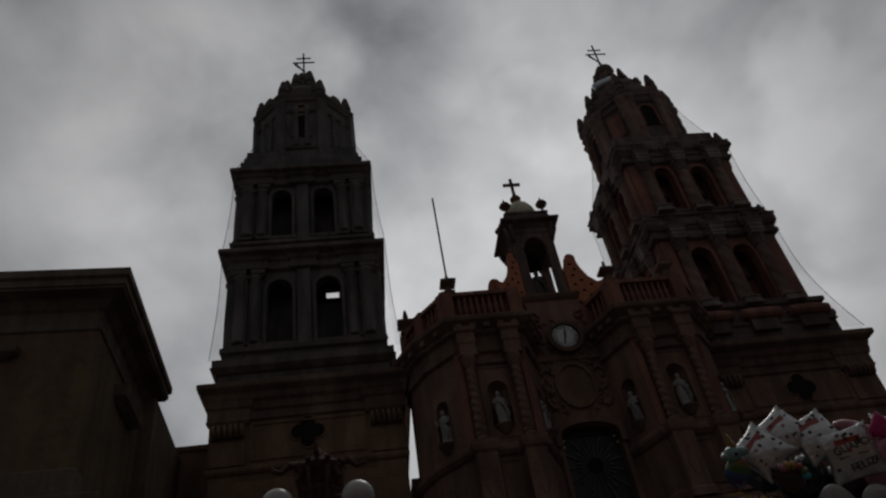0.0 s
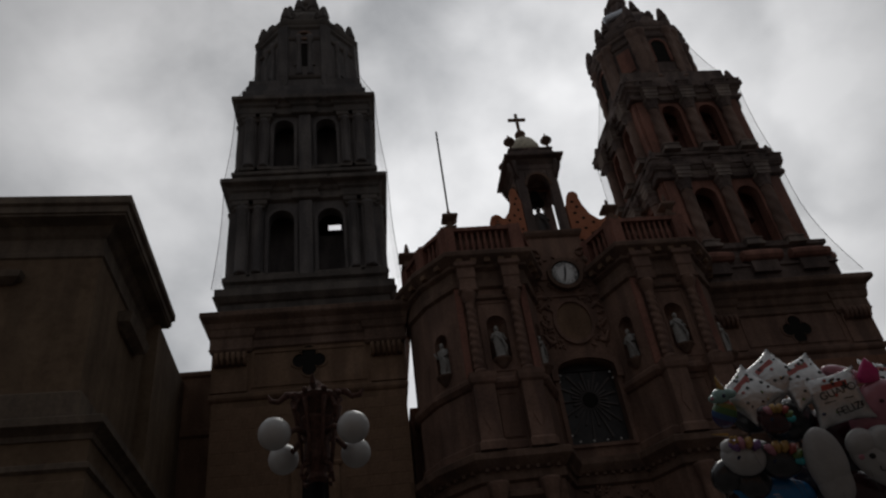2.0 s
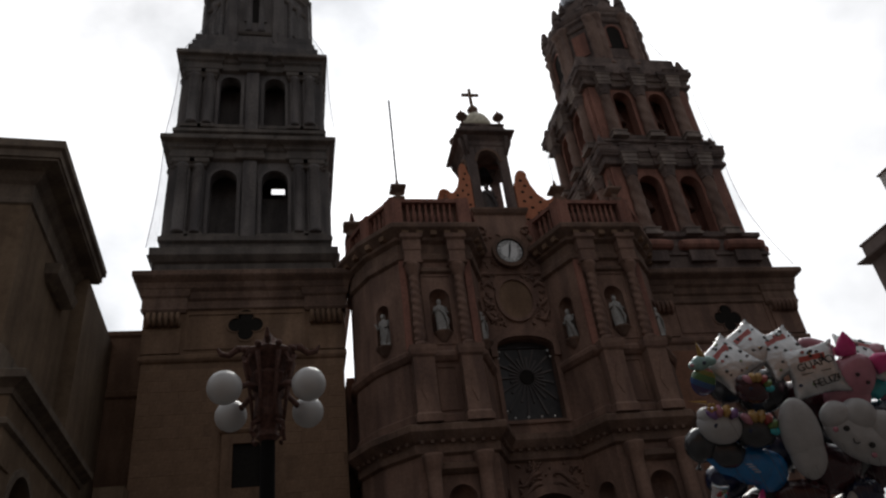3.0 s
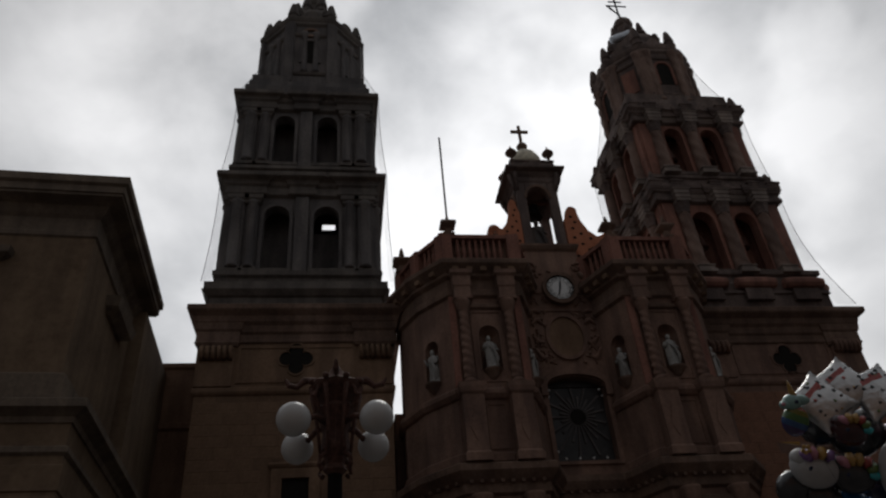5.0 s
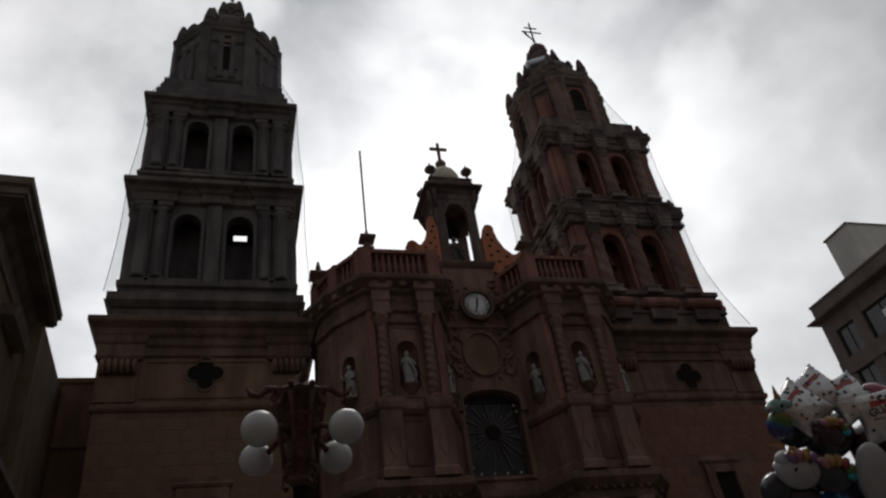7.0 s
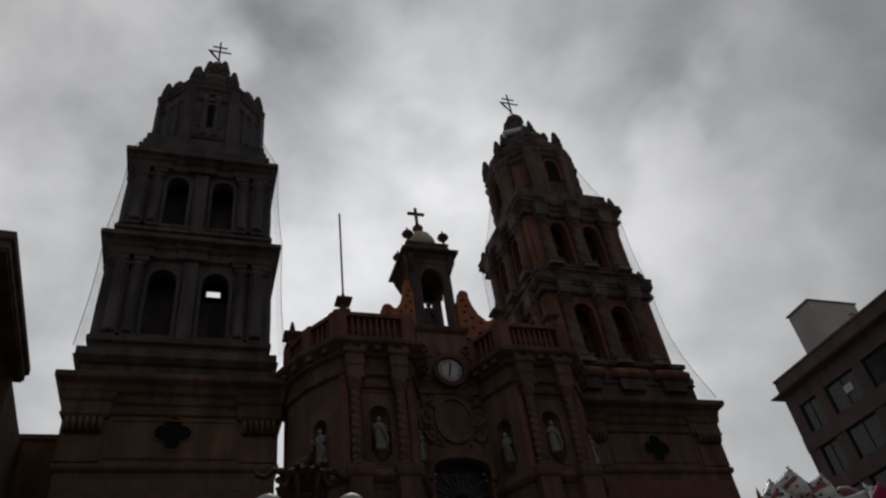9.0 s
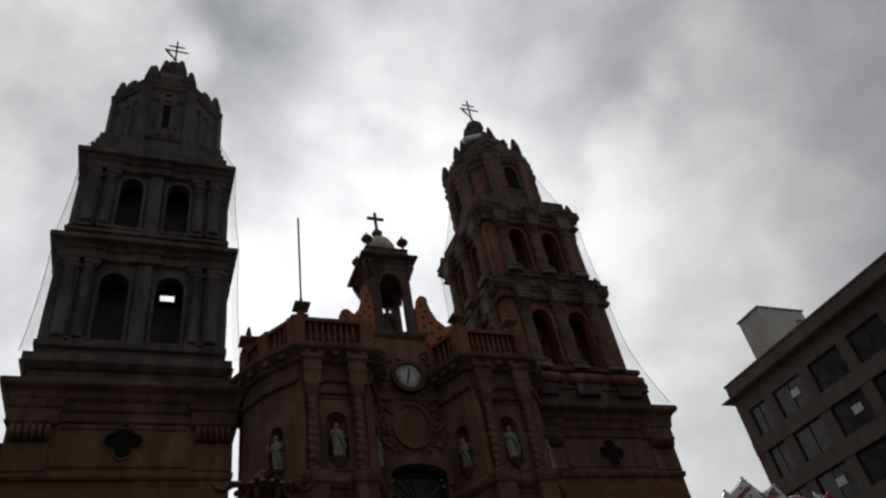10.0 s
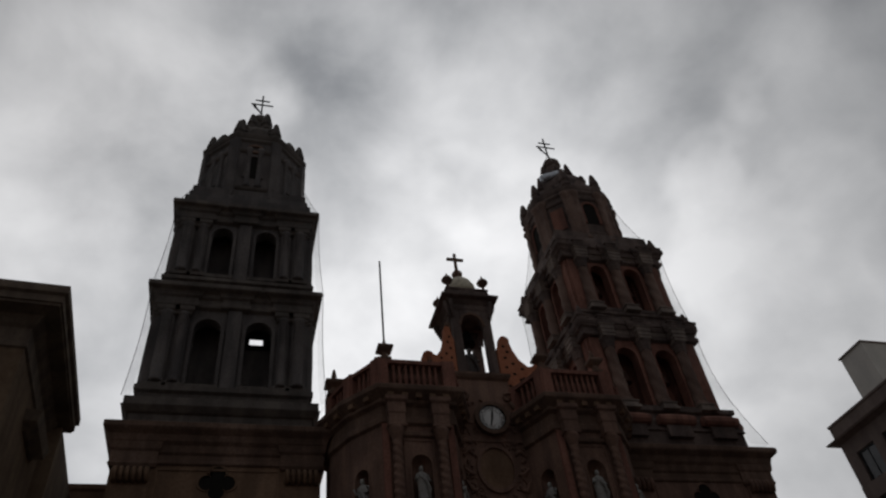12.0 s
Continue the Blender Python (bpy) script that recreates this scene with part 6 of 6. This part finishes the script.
print_dots(t, [(-0.035, -0.1, 0.04, 0.016), (0.05, -0.1, 0.02, 0.016)], F_WINE, "spot")
for q in (-1, 1):
    bm = B()
    lathe(bm, [(0.07, 0), (0.075, 0.05), (0.045, 0.11), (0.004, 0.16)], (0, 0, 0), 8)
    ob = part("ear", bm, F_MAGENTA, t, "deep pink ear", smooth=True)
    ob.matrix_local = Matrix.Translation((q * 0.1, 0, 0.14)) @ Matrix.Rotation(radians(q * 34), 4, "Y") @ Matrix.Diagonal((1, 0.6, 1, 1))
t = balloon(0.39, -0.8, 0.12, "bright blue foil balloon with a curved tail fin", 6)
puff([((0, 0, 0), (0.19, 0.1, 0.13)), ((0.1, 0, -0.03), (0.13, 0.09, 0.14))], F_BLUE, t, wr=0.05)
bm = B()
plate(bm, [(-0.36, 0.03), (-0.29, 0.03), (-0.2, 0.0), (-0.12, 0.09), (-0.1, 0.0), (-0.16, -0.07), (-0.25, -0.06)], -0.06, -0.035)
part("tail_fin", bm, F_BLUE, t)
for j in range(4):
    bm = B()
    tube(bm, [(-0.1 + 0.02 * j, -0.1, 0.03 - 0.015 * j), (-0.06 + 0.02 * j, -0.104, 0.035 - 0.015 * j)], 0.003, 4)
    part("print", bm, F_WHITE, t)
t = balloon(0.33, -1.12, 0.1, "magenta foil balloon with a crescent fold", -30)
puff([((0, 0, 0), (0.19, 0.09, 0.09))], F_WINE, t, "body", wr=0.08)
bm = B()
tube(bm, [(-0.1, -0.07, -0.02), (0.0, -0.11, -0.03), (0.1, -0.1, 0.02), (0.17, -0.06, 0.1)], [0.012, 0.045, 0.045, 0.01], 10)
part("fold", bm, F_MAGENTA, t, "bright magenta fold", smooth=True)
for u, v, w_, sz, mt, lb in ((0.03, -0.66, 0.12, (0.11, 0.085, 0.12), F_GREY, "clear smoke-grey foil balloon with bright glints"), (0.19, -0.71, 0.14, (0.13, 0.09, 0.1), F_GREY, "dark smoke-grey foil balloon"),
                             (0.94, -0.84, 0.06, (0.2, 0.11, 0.17), F_WINE, "dark wine-red foil balloon under the cloud-shaped one"), (0.7, -0.99, 0.14, (0.19, 0.1, 0.1), F_WINE, "wine-red oval foil balloon"),
                             (1.12, -1.02, 0.14, (0.13, 0.09, 0.14), F_NAVY, "navy foil balloon with a white crescent"), (1.3, -0.56, 0.0, (0.18, 0.1, 0.17), F_NAVY, "navy round foil balloon beside the bunch"),
                             (1.28, -0.3, 0.0, (0.09, 0.06, 0.07), F_CYAN, "turquoise crumpled foil balloon"), (0.22, -1.22, 0.08, (0.08, 0.06, 0.06), F_PURPLE, "small purple foil balloon"),
                             (1.44, -0.36, -0.06, (0.1, 0.07, 0.07), F_PINK, "small pink foil balloon at the edge of the bunch"), (0.92, -0.03, -0.08, (0.14, 0.06, 0.06), F_PINK, "pink foil balloon with a pinched middle behind the printed ones"), (1.3, -0.1, -0.1, (0.12, 0.08, 0.09), F_PINK, "pink foil balloon at the top of the bunch")):
    t = balloon(u, v, w_, lb, 20 * math.sin(u * 9))
    puff([((0, 0, 0), sz), ((sz[0] * 0.4, 0.01, sz[2] * 0.35), (sz[0] * 0.6, sz[1] * 0.8, sz[2] * 0.6))], mt, t, wr=0.07 if mt is not F_CYAN else 0.35)
    if "crescent" in lb:
        puff([((-sz[0] * 0.72, -sz[1] * 0.5, -0.02), (0.04, 0.05, 0.11))], F_MATT, t, "white_crescent")
    bm = B()
    lathe(bm, [(0.022, -0.05), (0.008, -0.015), (0.016, 0.02)], (0, 0, -sz[2] * 0.98), 8)
    part("neck", bm, mt, t)
# small crumpled printed foils low in the bunch
for u, v, w_, tl in ((0.14, -1.0, 0.16, 10), (0.57, -1.14, 0.2, 55), (0.9, -1.16, 0.2, 20)):
    t = balloon(u, v, w_, "small crumpled silver foil balloon with coloured print", tl, 25)
    pillow(t, 0.17, F_SILVER)
    rnd = random.Random(int(u * 100))
    for i in range(9):
        puff([((rnd.uniform(-0.055, 0.055), -0.027, rnd.uniform(-0.055, 0.055)), (0.012, 0.006, 0.014))], (F_RED, F_GREEN, BLACK, F_CYAN)[i % 4], t, "dot", wr=0.2)
# dark balloons filling the inside of the bunch
for u, v, mt, lb, sz in ((0.3, -0.3, F_GREY, "smoke-grey foil balloon deep in the bunch", 0.15), (0.55, -0.35, F_GREY, "black foil balloon deep in the bunch", 0.18), (0.9, -0.42, F_WINE, "dark red foil balloon behind the pink one", 0.2),
                         (0.3, -0.62, F_WINE, "wine-red foil balloon deep in the bunch", 0.17), (0.6, -0.8, F_NAVY, "navy foil balloon deep in the bunch", 0.2), (0.85, -0.72, F_GREY, "black foil balloon behind the white ones", 0.2),
                         (0.3, -0.98, F_NAVY, "dark blue foil balloon low in the bunch", 0.15), (0.55, -1.2, F_GREY, "smoke-grey foil balloon at the foot of the bunch", 0.2), (0.85, -1.22, F_WINE, "dark red foil balloon at the foot of the bunch", 0.2),
                         (1.15, -0.8, F_GREY, "black foil balloon at the back of the bunch", 0.2), (1.2, -1.22, F_GREY, "smoke-grey foil balloon low in the bunch", 0.2), (1.42, -0.85, F_WINE, "dark red foil balloon at the outer edge", 0.2)):
    t = balloon(u, v, -0.12, lb, 25 * math.sin(u * 9))
    puff([((0, 0, 0), (sz, sz * 0.6, sz * 0.85)), ((sz * 0.4, 0, sz * 0.3), (sz * 0.55, sz * 0.4, sz * 0.5))], mt, t, wr=0.12)
    bm = B()
    lathe(bm, [(0.022, -0.05), (0.008, -0.015), (0.016, 0.02)], (0, 0, -sz * 0.84), 8)
    part("neck", bm, mt, t)

# ---- ashlar blocks on the lower walls of the towers ----
rnd = random.Random(5)
BLOCKS = {}


def ashlar(parent, cx, z0, z1, material, skip, tag):
    for r in range(int((z1 - z0) / 0.5)):
        z = z0 + r * 0.5
        x = -4.28 + (0.0 if r % 2 else -0.45)
        while x < 4.2:
            w = rnd.choice((0.8, 0.95, 1.1))
            xa, xb = max(x, -4.28), min(x + w, 4.28)
            if xb - xa > 0.25 and not any(xa < b and xb > a and z < d and z + 0.5 > c for a, b, c, d in skip):
                key = (round(xb - xa, 2), tag, rnd.randrange(2))
                if key not in BLOCKS:
                    bm = B()
                    hw, o = (xb - xa) / 2 - 0.006, 0.006 + 0.006 * key[2]

                    f = [bm.verts.new(v) for v in ((-hw, 0, 0.006), (hw, 0, 0.006), (hw, 0, 0.494), (-hw, 0, 0.494))]
                    g = [bm.verts.new(v) for v in ((-hw + 0.012, -o, 0.02), (hw - 0.012, -o, 0.02), (hw - 0.012, -o, 0.48), (-hw + 0.012, -o, 0.48))]
                    bm.faces.new(g)
                    for i in range(4):
                        bm.faces.new((f[i], f[(i + 1) % 4], g[(i + 1) % 4], g[i]))
                    me = bpy.data.meshes.new("stone_block")
                    bmesh.ops.recalc_face_normals(bm, faces=bm.faces)
                    bm.to_mesh(me)
                    bm.free()
                    me.materials.append(material)
                    BLOCKS[key] = me
                ob = new("stone_block", BLOCKS[key])
                ob.parent = parent
                ob.location = (cx + (xa + xb) / 2, -4.302, z)
            x += w


ashlar(tower_grey, 0.0, 3.6, 14.8, BLOCK_BUFF, [(-0.95, 1.33, 8.5, 12.05)], "a")
ashlar(tower_pink, 23.78, 3.6, 14.8, BLOCK_ROSE, [(-0.95, 1.33, 8.5, 12.05)], "b")
